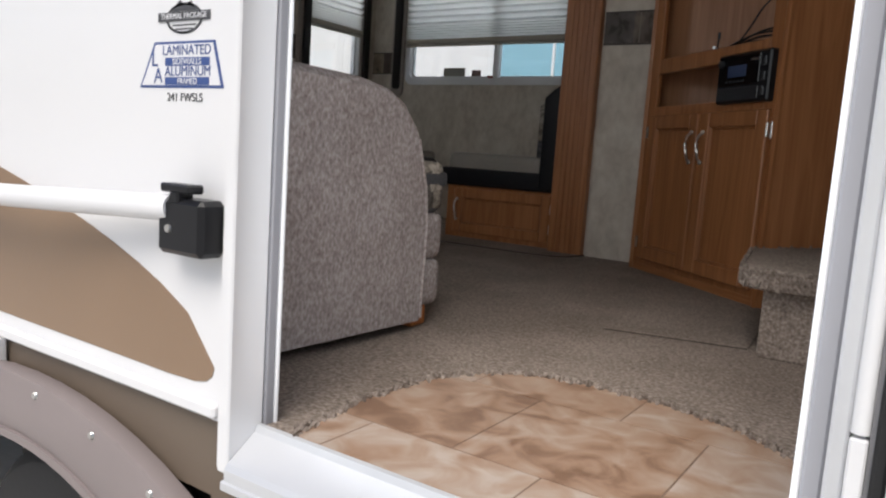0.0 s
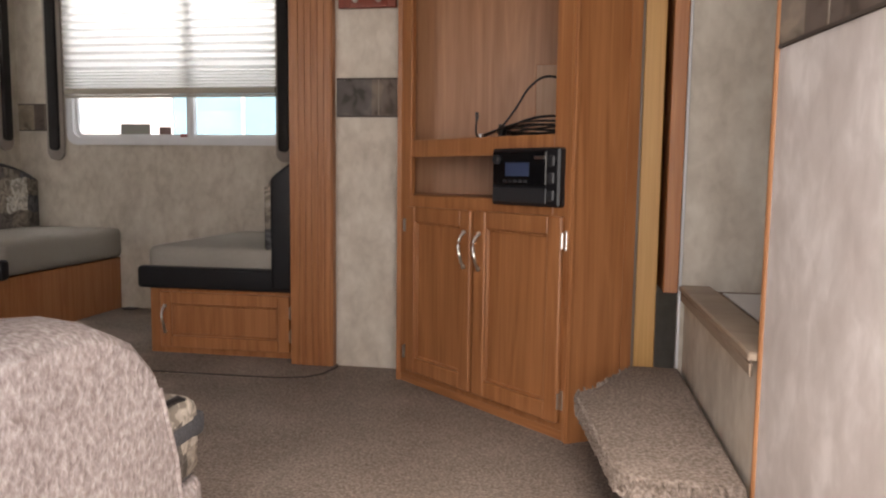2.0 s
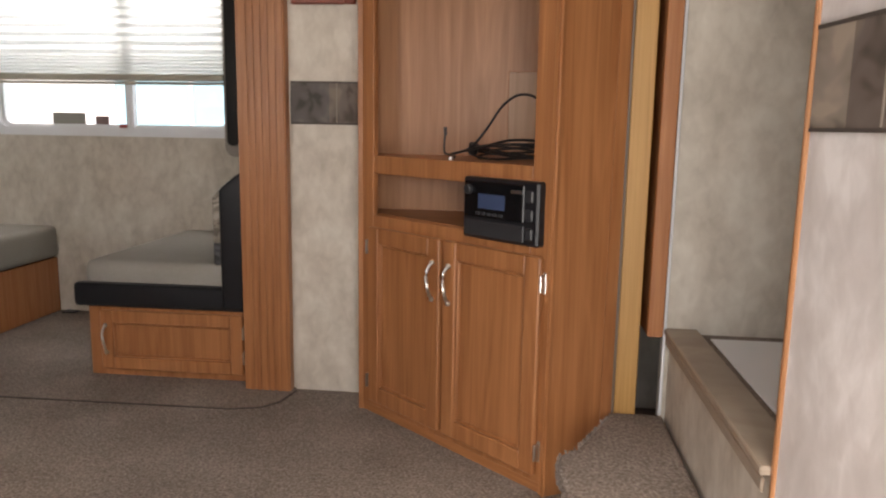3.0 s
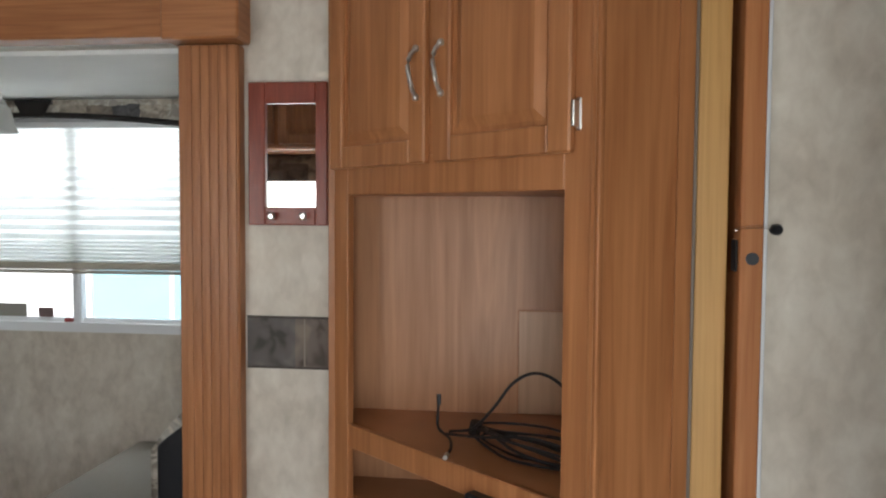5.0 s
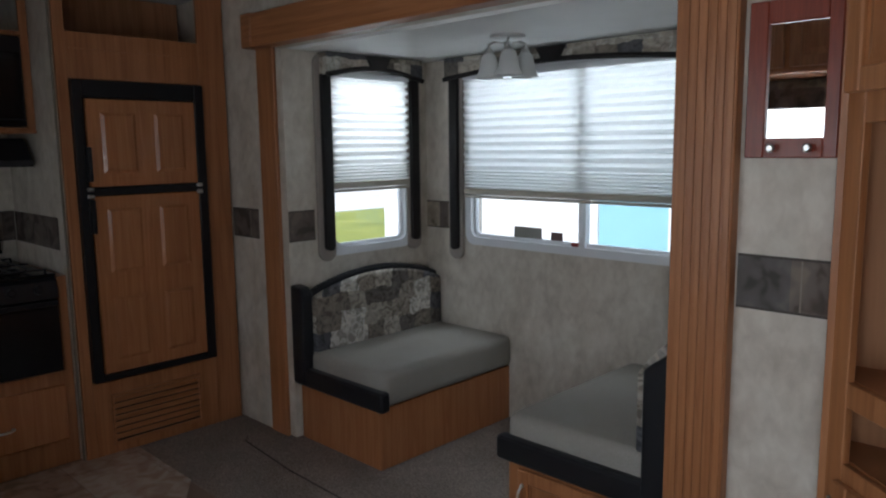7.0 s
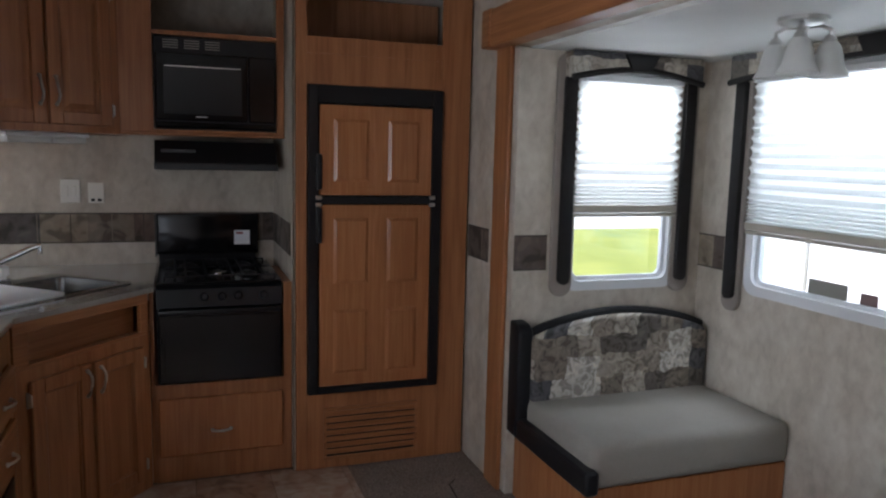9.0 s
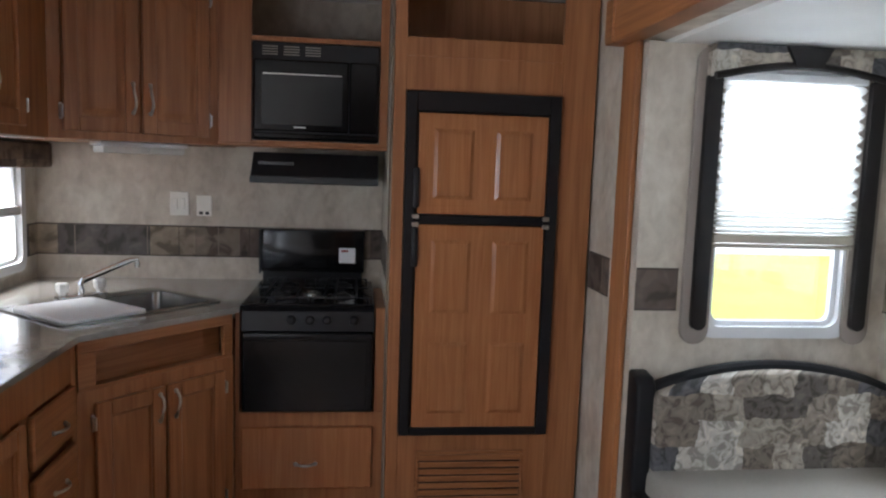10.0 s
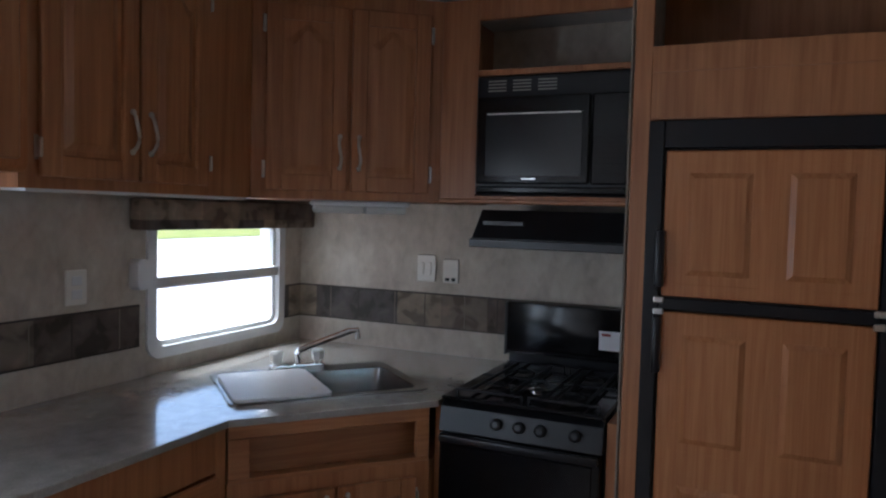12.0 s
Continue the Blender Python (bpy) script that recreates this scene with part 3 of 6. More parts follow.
# partition beside the door, and the stair hall
solid("wall_partition", prism([(0.737, Y_IN), (0.80, Y_IN), (0.62, 2.425), (0.592, 2.425)], 0, CEIL), paper_streak, "streaked beige wallpaper on the partition by the entry", "wall")
solid("trim_partition", boxes((0.586, 0.612, 2.424, 2.4375, 0, CEIL), bevel=0.003), oak_inside, "thin oak edge strip on the partition", "trim")
solid("wall_hall", boxes((0.575, X_FRONT, 3.29, 3.35, 0.0, CEIL)), paper, "beige wallpaper of the stair hall", "wall")
solid("wall_hall_side", boxes((0.70, X_FRONT, 1.9, 1.98, 0.46, CEIL)), paper, "beige wall on the far side of the landing", "wall")
solid("landing", boxes((0.60, X_FRONT, 2.437, 3.29, 0.0, 0.455), (0.70, X_FRONT, 1.98, 2.437, 0.0, 0.455)), carpet, "carpeted upper landing", "floor")
solid("riser", boxes((0.5885, 0.60, 2.4375, 3.29, 0.0, 0.455)), paper, "beige papered riser of the upper landing", "wall")
solid("trim_landing", boxes((0.570, 0.66, 2.437, 3.285, 0.455, 0.472), (0.574, 0.58, 2.437, 3.285, 0.425, 0.452), bevel=0.003), greyed_wood, "pale greyed oak nosing on the landing's edge", "trim")
solid("trim_hall_corner", boxes((0.568, 0.576, 3.275, 3.29, 0.22, CEIL), bevel=0.002), white_plastic, "pale corner strip in the stair hall", "trim")
solid("paper_sheet", boxes((0.685, 0.95, 2.62, 3.24, 0.456, 0.459)), paper_white, "white sheet lying on the landing", "paper", "thing")


def strip(name, a, b, out, z0=1.012, z1=1.165):
    """Border paper between two plan points, with dark edge lines, standing out to the right of a to b."""
    f = front(a[0], a[1], b[0] - a[0], b[1] - a[1])
    n = math.hypot(b[0] - a[0], b[1] - a[1])
    s = solid(name, boxes((0, n, 0, out, z0, z1), m=f), border, "dark patterned wallpaper border", "border")
    for z in (z0, z1 - 0.006):
        part("edge_line", boxes((0, n, 0, out + 0.0015, z, z + 0.006), m=f), border_edge, s)
    k, x = 0, 0.17
    while x < n - 0.03:
        part("joint_line", boxes((x, x + 0.004, 0, out + 0.001, z0 + 0.007, z1 - 0.007), m=f), border_edge if k % 2 else white_line, s)
        x += 0.19 if k % 2 else 0.15
        k += 1
    return s


strip("border", (-0.68, Y_FAR), (-0.35, Y_FAR), 0.003)
strip("border", (-3.405, Y_FAR), (-3.16, Y_FAR), 0.003)
strip("border", (BX0, BY1), (-2.68, BY1), 0.003)
strip("border", (BX0, 3.905), (BX0, 4.06), 0.003)
strip("border", (X_BACK, Y_IN + 0.003), (X_BACK, 3.05), 0.003)
strip("border", (-2.25, Y_IN), (-3.19, Y_IN), 0.003)
strip("border", (-4.04, Y_IN), (X_BACK, Y_IN), 0.003)
strip("border", (0.593, 2.42), (0.728, 1.45), 0.004)

# oak surround of the slide-out
sur = thing("slide_surround", (-1.9, 3.86, 0), "oak casing with a fluted post around the slide-out opening", "trim")
flutes = [(-0.865, -0.685, 3.856, 3.90, 0.0, 1.94)]
part("post", boxes(*flutes, bevel=0.003), oak_v, sur, "fluted oak post")
for k in range(6):
    x = -0.842 + k * 0.0265
    part("flute", boxes((x, x + 0.018, 3.8505, 3.858, 0.0, 1.94), bevel=0.0035, seg=2), oak_v, sur)
part("post", boxes((-3.09, -2.945, 3.880, 3.8995, 0, 1.96), bevel=0.003), oak_v, sur, "narrow plain oak post")
part("header", boxes((-3.02, -0.86, 3.815, 3.90, 1.955, 2.11), bevel=0.004), oak_h, sur)
part("block", boxes((-0.89, -0.665, 3.80, 3.90, 1.945, 2.12), bevel=0.006), oak_h, sur)
part("block", boxes((-3.105, -3.02, 3.81, 3.90, 1.955, 2.115), bevel=0.006), oak_h, sur)
part("moulding", boxes((-0.86, -0.80, 3.90, 3.98, 0, 1.95)), oak_v, sur)


# ---- windows ----
def window(name, f, x0, x1, z0, z1, label, mull=None, rail=None):
    """A white framed trailer window; the frame f has x along the wall and y into the room."""
    w = thing(name, f @ Vector(((x0 + x1) / 2, 0, z0)), label, "window")
    w["kind"] = "structure"
    u = upright(f)
    part("window_frame", ring(rounded(x0 - 0.03, x1 + 0.03, z0 - 0.03, z1 + 0.03, 0.06), rounded(x0 + 0.012, x1 - 0.012, z0 + 0.012, z1 - 0.012, 0.045), -0.05, 0.012, u), white_plastic, w, "", True)
    part("sash", ring(rounded(x0 + 0.012, x1 - 0.012, z0 + 0.012, z1 - 0.012, 0.045), rounded(x0 + 0.03, x1 - 0.03, z0 + 0.03, z1 - 0.03, 0.035), -0.035, -0.012, u), white_plastic, w, "", True)
    cuts = [x0 + 0.02, x1 - 0.02]
    if mull is not None:
        part("mullion", boxes((mull - 0.02, mull + 0.02, -0.04, 0.004, z0, z1), (mull + 0.004, mull + 0.012, 0.004, 0.012, z0 + 0.02, z1), bevel=0.003, m=f), white_plastic, w)
        part("latch", boxes((mull - 0.055, mull - 0.015, 0.0, 0.016, z0 + 0.014, z0 + 0.032), bevel=0.004, m=f), far_red, w, "dark red latch")
        cuts = [x0 + 0.02, mull, x1 - 0.02]
    levels = [z0 + 0.02, z1 - 0.02]
    if rail is not None:
        part("sash_rail", boxes((x0, x1, -0.04, 0.006, rail - 0.018, rail + 0.018), (x0 + 0.02, x1 - 0.02, -0.03, 0.012, rail - 0.024, rail - 0.016), bevel=0.003, m=f), white_plastic, w)
        levels = [z0 + 0.02, rail, z1 - 0.02]
    for a, b in zip(cuts, cuts[1:]):
        for c, d in zip(levels, levels[1:]):
            p = part("pane", boxes((a, b, -0.030, -0.026, c, d), m=f), glass, w)
            p.visible_shadow = False
    return w


def pleated_shade(f, x0, x1, z0, z1, label):
    """A half-lowered pleated shade with a stack of folds at its foot and a bottom rail."""
    s = thing("pleated_shade", f @ Vector(((x0 + x1) / 2, 0.03, z0)), label, "window shade", "pleated window shades")
    bm = bmesh.new()
    zs, y = [], []
    z = z1
    k = 0
    while z > z0 + 0.05:
        zs.append(z)
        y.append(0.014 + (0.022 if k % 2 else 0.0))
        z -= 0.021 if z > z0 + 0.16 else 0.0085
        k += 1
    a = [bm.verts.new((x0, o, h)) for o, h in zip(y, zs)]
    b = [bm.verts.new((x1, o, h)) for o, h in zip(y, zs)]
    for i in range(len(a) - 1):
        bm.faces.new((a[i], b[i], b[i + 1], a[i + 1]))
    bm.transform(f)
    part("pleats", bm, shade_cloth, s)
    part("bottom_rail", boxes((x0, x1, 0.010, 0.040, z0 + 0.018, z0 + 0.050), bevel=0.005, m=f), shade_rail, s)
    part("foot_rail", boxes((x0, x1, 0.014, 0.036, z0, z0 + 0.015), bevel=0.004, m=f), shade_rail, s)
    part("head_rail", boxes((x0, x1, 0.008, 0.042, z1 - 0.005, z1 + 0.025), bevel=0.003, m=f), white_plastic, s)
    return s


def window_dressing(f, x0, x1, z_arch, z_top, z_foot, label):
    """A padded valance with an arched black trim and tailed keystone, and black side strips on taupe boards."""
    v = thing("window_valance", f @ Vector(((x0 + x1) / 2, 0.05, z_foot)), label, "valance", "dinette window valances")
    d = 0.085
    n = 14
    lo = [(x0 - 0.02 + (x1 - x0 + 0.04) * k / n, z_arch - 0.03 + 0.045 * math.sin(math.pi * k / n)) for k in range(n + 1)]
    body = lo + [(x1 + 0.02, z_top), (x0 - 0.02, z_top)]
    part("padded_board", prism(body, 0.004, d, 0.008, upright(f)), valance_cloth, v, "patchwork print cloth", True)
    arch = tube([f @ Vector((x, d, z)) for x, z in lo], 0.013, 8)
    part("arch_trim", arch, black_cloth, v, "black vinyl arched welt", True)
    mid = (x0 + x1) / 2
    part("keystone", prism([(mid - 0.045, z_arch + 0.005), (mid + 0.045, z_arch + 0.005), (mid + 0.085, z_top - 0.004), (mid - 0.085, z_top - 0.004)], d - 0.002, d + 0.014, 0.004, upright(f)), black_cloth, v, "black tapered keystone")
    for x, s in ((x0, -1), (x1, 1)):
        part("side_board", prism(rounded(x - 0.052, x + 0.052, z_foot - 0.055, z_top - 0.005, 0.05), 0.003, 0.022, 0.004, upright(f)), taupe, v, "taupe padded board", True)
        part("side_strip", prism(rounded(x - 0.027 - 0.004 * s, x + 0.027 - 0.004 * s, z_foot, z_arch - 0.01, 0.026), 0.022, 0.045, 0.010, upright(f)), black_cloth, v, "black padded strip", True)
    return v


f_big = front(0, BY1, 1, 0)
f_side = front(BX0, 0, 0, 1)
f_kit = front(0, Y_IN, -1, 0)
window("window_1", f_big, WX0, WX1, WZ0, WZ1, "white framed sliding window over the dinette, clear glass", mull=-1.835)
window("window_2", f_side, SY0, SY1, SZ0, SZ1, "white framed narrow window beside the dinette, clear glass")
window("window_4", f_kit, 0.90, 1.90, 0.99, 1.74, "white framed window behind the sofa", mull=1.72)
window("window_3", f_kit, -KX1, -KX0, KZ0, KZ1, "white framed kitchen window with a middle rail", rail=1.238)
pleated_shade(f_big, WX0 - 0.02, WX1 - 0.02, 1.195, 1.83, "white pleated shade half lowered over the wide window")
pleated_shade(f_side, SY0 - 0.01, SY1 + 0.005, 1.245, 1.83, "white pleated shade half lowered over the narrow window")
window_dressing(f_big, -2.655, -1.275, 1.86, 1.942, 0.90, "patchwork valance with black arched trim and side strips")
window_dressing(f_side, 4.125, 4.74, 1.86, 1.942, 0.95, "narrow patchwork valance with black arched trim and side strips")
kv = thing("kitchen_valance", (-3.68, Y_IN + 0.04, 1.43), "dark patchwork cloth valance over the kitchen window", "valance")
part("padded_board", boxes((-4.16, -3.14, Y_IN + 0.003, Y_IN + 0.085, 1.432, 1.545), bevel=0.012, seg=2), border, kv, "", True)
part("side_tassel", prism(rounded(-3.19, -3.14, 1.22, 1.33, 0.02), -0.05, -0.003, 0.004, Matrix(((1, 0, 0, 0), (0, 0, -1, Y_IN), (0, 1, 0, 0), (0, 0, 0, 1)))), white_plastic, kv, "white tie-back bracket", True)

# ---- corner cabinet with the open shelf ----
AX, AY, BXc, BYc = -0.39, 3.755, 0.25, 3.19
f_tow = front(AX, AY, BXc - AX, BYc - AY)
U = math.hypot(BXc - AX, BYc - AY)
tower = thing("corner_cabinet", (0.0, 3.55, 0), "oak corner cabinet with an open shelf, doors above and below", "cabinet")
t = 0.02
part("face_frame", boxes((0, 0.075, -t, 0, 0.03, CEIL - 0.004), (0.78, U, -t, 0, 0.03, CEIL - 0.004), (0.075, 0.78, -t, 0, 1.512, 1.60), (0.075, 0.78, -t, 0, 0.852, 0.912),
                         (0.075, 0.78, -t, 0, 0.655, 0.712), (0.075, 0.78, -t, 0, 0.03, 0.085), (0.41, 0.47, -t, -0.0005, 0.085, 0.655), (0.37, 0.45, -t, -0.0005, 1.60, 2.19), (0.075, 0.78, -t, 0, 2.19, CEIL - 0.004), (0.520, 0.542, -t, 0, 0.712, 0.852),
                         bevel=0.002, m=f_tow), oak_v, tower)
part("toe_kick", boxes((0.0, U, -0.03, -0.004, 0, 0.03), m=f_tow), oak_h, tower, "dark-shadowed oak toe board")
part("corner_bead", boxes((U - 0.012, U + 0.012, -0.02, 0.006, 0, CEIL - 0.004), bevel=0.006, seg=2, m=f_tow), oak_v, tower)
part("side_panel", prism([(BXc - 0.003, BYc - 0.012), (0.437, 3.282), (0.437, 3.30), (BXc - 0.003, BYc + 0.006)], 0, CEIL - 0.004), oak_v, tower)
part("side_moulding", prism([(0.405, 3.256), (0.437, 3.272), (0.437, 3.285), (0.405, 3.27)], 0, CEIL - 0.004), oak_v, tower)
part("side_panel", boxes((AX - 0.006, AX + 0.012, AY - 0.01, Y_FAR, 0, CEIL - 0.004), bevel=0.001), oak_v, tower)
tri = [(AX + 0.03, AY + 0.005), (BXc - 0.02, BYc + 0.03), (0.42, 3.31), (0.42, 3.88), (AX + 0.03, 3.88)]
for z in (0.06, 0.695, 0.892, 1.515):
    part("shelf", prism(tri, z, z + 0.02), oak_h, tower)
part("back_panel", boxes((AX + 0.02, 0.43, 3.865, 3.895, 0.05, CEIL - 0.01)), oak_inside, tower)
part("back_panel", boxes((0.40, 0.43, 3.31, 3.865, 0.05, CEIL - 0.01)), oak_inside, tower)
f_acc = front(AX, 3.865, 1, 0)
part("access_panel", boxes((0.50, 0.74, 0.0, 0.007, 0.915, 1.20), bevel=0.002, m=f_acc), access_wood, tower, "smooth pale access panel")
part("access_edge", boxes((0.497, 0.5005, 0.0, 0.0075, 0.915, 1.202), (0.497, 0.74, 0.0, 0.0075, 1.2, 1.2035), m=f_acc), oak_h, tower)
part("access_screw", lathe([(0.004, 0), (0.004, 0.003)], upright(f_acc) @ pose(0.70, 1.195, 0.006), 8), silver, tower)
panel_door(tower, f_tow, 0.068, 0.432, 0.055, 0.672, 0.0, (0.405, 0.482, 0.598), 0.062, flat=True)
panel_door(tower, f_tow, 0.450, 0.832, 0.055, 0.672, 0.0, (0.480, 0.482, 0.598), 0.838, flat=True)
panel_door(tower, f_tow, 0.02, 0.397, 1.580, 2.21, 0.0, (0.374, 1.727, 1.836), None)
panel_door(tower, f_tow, 0.426, 0.806, 1.580, 2.21, 0.0, (0.458, 1.727, 1.836), 0.815)

radio = thing("radio", tuple(f_tow @ Vector((0.67, 0, 0.7))), "black built-in stereo with a grey display in the corner cabinet", "stereo")
part("body", boxes((0.542, 0.826, -0.15, 0.028, 0.698, 0.872), bevel=0.006, m=f_tow), black_plastic, radio)
part("face_plate", boxes((0.552, 0.780, 0.028, 0.034, 0.760, 0.862), bevel=0.003, m=f_tow), black_gloss, radio)
part("display", boxes((0.612, 0.712, 0.034, 0.0365, 0.787, 0.828), m=f_tow), display, radio, "blue-grey lit-free display")
part("disc_door", boxes((0.552, 0.780, 0.028, 0.033, 0.706, 0.752), bevel=0.003, m=f_tow), grey_plastic, radio)
part("knob", lathe([(0.014, 0), (0.014, 0.01), (0.011, 0.013)], upright(f_tow) @ pose(0.575, 0.838, 0.034), 16), grey_plastic, radio, "", True)
part("name_bar", boxes((0.735, 0.775, 0.034, 0.036, 0.838, 0.846), m=f_tow), silver, radio)
for z in (0.715, 0.765, 0.815):
    part("key", boxes((0.786, 0.812, 0.028, 0.036, z, z + 0.034), bevel=0.004, m=f_tow), grey_plastic, radio)
for k in range(5):
    part("key", boxes((0.602 + k * 0.022, 0.618 + k * 0.022, 0.034, 0.037, 0.768, 0.776), bevel=0.001, m=f_tow), grey_plastic, radio)

cables = thing("cable_bundle", (0.02, 3.5, 0.912), "loose coil of black cables on the cabinet shelf", "cables")
rnd = random.Random(4)
for k in range(6):
    pts = []
    cu, cv = 0.585 + rnd.uniform(-0.02, 0.02), -0.17 + rnd.uniform(-0.015, 0.015)
    wide, deep = rnd.uniform(0.165, 0.21), rnd.uniform(0.045, 0.08)
    for i in range(41):
        a = i / 40 * math.tau * 1.05 + 2.6 + 0.2 * k
        pinch = 0.45 + 0.55 * min(1.0, max(0.0, (math.cos(a) + 1.0) / 0.9))
        pts.append(f_tow @ Vector((cu + wide * math.cos(a), cv + deep * pinch * math.sin(a), 0.919 + 0.007 * k + 0.008 * math.sin(2 * a + k))))
    part("cable", tube(pts, 0.0036, 6), cable_black, cables, "", True)
for line, rad in ((((0.33, -0.13, 0.925), (0.41, -0.13, 0.95), (0.47, -0.14, 1.01), (0.52, -0.15, 1.075), (0.58, -0.16, 1.108), (0.645, -0.165, 1.095), (0.69, -0.17, 1.04), (0.70, -0.175, 0.96), (0.685, -0.18, 0.925)), 0.0038),
                  (((0.34, -0.11, 0.925), (0.42, -0.10, 0.94), (0.50, -0.10, 0.955), (0.60, -0.11, 0.975), (0.70, -0.12, 0.972), (0.78, -0.14, 0.94)), 0.004),
                  (((0.29, -0.13, 0.995), (0.285, -0.13, 0.96), (0.30, -0.12, 0.928), (0.36, -0.10, 0.922), (0.41, -0.06, 0.92), (0.44, -0.02, 0.917)), 0.0036)):
    part("cable", tube([f_tow @ q for q in flowing(line)], rad, 6), cable_black, cables, "", True)
part("cable_tie", tube([f_tow @ Vector((0.395, -0.15, 0.93)), f_tow @ Vector((0.405, -0.15, 0.96))], 0.016, 8), cable_black, cables, "black cable tie", True)
part("plug", tube([f_tow @ Vector((0.44, -0.02, 0.918)), f_tow @ Vector((0.455, 0.0, 0.918))], 0.006, 8), silver, cables, "silver plug")
part("plug", tube([f_tow @ Vector((0.29, -0.13, 0.985)), f_tow @ Vector((0.288, -0.13, 1.01))], 0.006, 8), grey_plastic, cables, "")

mirror = thing("wall_mirror", (-0.55, Y_FAR, 1.43), "cherry framed wall mirror with two coat knobs below", "mirror")
mx0, mx1, mz0, mz1 = -0.668, -0.435, 1.43, 1.837
f_m = front(0, Y_FAR, 1, 0)
part("frame", boxes((mx0, mx0 + 0.05, 0.002, 0.022, mz0, mz1), (mx1 - 0.035, mx1, 0.002, 0.022, mz0, mz1), (mx0 + 0.05, mx1 - 0.035, 0.002, 0.022, mz1 - 0.06, mz1), (mx0 + 0.05, mx1 - 0.035, 0.002, 0.022, mz0, mz0 + 0.052), bevel=0.003, m=f_m), cherry, mirror)
part("mirror_glass", boxes((mx0 + 0.046, mx1 - 0.031, 0.003, 0.010, mz0 + 0.048, mz1 - 0.056), m=f_m), mirror_glass, mirror)
for x in (-0.592, -0.500):
    part("knob", lathe([(0.005, 0), (0.005, 0.014), (0.011, 0.018), (0.012, 0.024), (0.007, 0.029)], upright(f_m) @ pose(x, mz0 + 0.026, 0.022), 14), silver, mirror, "", True)

# ---- stair, jamb and sliding door ----
step = thing("carpeted_step", (0.45, 2.7, 0), "greige carpeted step with a rounded overhanging tread", "step")
part("riser", boxes((0.40, 0.578, 2.455, 3.20, 0.0, 0.174), bevel=0.008, seg=2), carpet, step)
tread = [(0.578, 2.41), (0.40, 2.41), (0.365, 2.425), (0.345, 2.46), (0.31, 2.70), (0.275, 2.93), (0.285, 2.975), (0.33, 3.02), (0.44, 3.27), (0.578, 3.27)]
part("tread", prism(tread, 0.172, 0.226, 0.014, None, 3), carpet, step, "", True)
tuft = random.Random(21)
vs, fs = [], []
for a, b in zip(tread[:8], tread[1:9]):
    for k in range(int(math.hypot(b[0] - a[0], b[1] - a[1]) * 900)):
        q = tuft.random()
        x, y, z = a[0] + (b[0] - a[0]) * q, a[1] + (b[1] - a[1]) * q, tuft.uniform(0.180, 0.224)
        w, h, an = tuft.uniform(0.003, 0.006), tuft.uniform(0.004, 0.010), tuft.uniform(0, 6.3)
        dx, dy = w * math.cos(an), w * math.sin(an)
        i = len(vs)
        vs += [(x - dx, y - dy, z - h), (x + dx, y + dy, z - h), (x + dy - 0.004, y - dx - 0.002, z + h), (x - dy - 0.004, y + dx - 0.002, z + h)]
        fs += [(i, i + 1, i + 2), (i, i + 2, i + 3), (i, i + 1, i + 3), (i + 1, i + 2, i + 3)]
tufts = bpy.data.meshes.new("tufts")
tufts.from_pydata(vs, [], fs)
tufts.materials.append(carpet)
tuft_edge = new("carpet_pile_edge", tufts)
tuft_edge.parent, tuft_edge.matrix_parent_inverse = step, BASE[step.name].inverted()
tagged(tuft_edge, "shaggy carpet loops along the tread", "", "", "stuff")
solid("trim_jamb", boxes((0.445, 0.506, 3.285, 3.33, 0.0, CEIL - 0.004), bevel=0.003), oak_pale, "pale yellow wooden jamb beside the corner cabinet", "trim")
solid("trim_jamb_strip", boxes((0.437, 0.445, 3.275, 3.33, 0.0, CEIL - 0.004), bevel=0.002), skirt_brown, "brown edging strip by the jamb", "trim")
hall_door = thing("sliding_door", (0.54, 3.14, 0.45), "oak veneer sliding door pushed open into the hall", "door")
part("slab", boxes((0.523, 0.565, 3.262, 3.60, 0.45, 2.2), bevel=0.002), oak_door, hall_door)
part("latch", boxes((0.518, 0.523, 3.275, 3.305, 1.36, 1.42), bevel=0.002), black_plastic, hall_door, "black latch plate")
part("finger_plug", lathe([(0.012, 0), (0.012, 0.003)], pose(0.545, 3.262, 1.385, 90), 16), grey_plastic, hall_door, "brown round plug")
part("hook", tube([(0.515, 3.268, 1.44), (0.535, 3.252, 1.445), (0.575, 3.254, 1.445)], 0.003), clear_acrylic, hall_door, "clear hook")
tagged(new("door_stop", mesh_of("door_stop", lathe([(0.010, 0), (0.011, 0.018), (0.008, 0.026)], pose(0.592, 3.29, 1.44, 90), 16), black_plastic, True)), "small round black bumper on the hall wall", "door stop")
tagged(new("thermostat", mesh_of("thermostat", boxes((0.70, 0.79, 3.26, 3.29, 2.05, 2.15), bevel=0.004), ivory_plastic)), "ivory wall control in the hall", "thermostat")
solid("wall_cabinet_end", boxes((0.437, 0.512, 3.34, 3.88, 0.0, CEIL - 0.004)), oak_inside, "brown end of the cabinet in the door pocket", "wall")


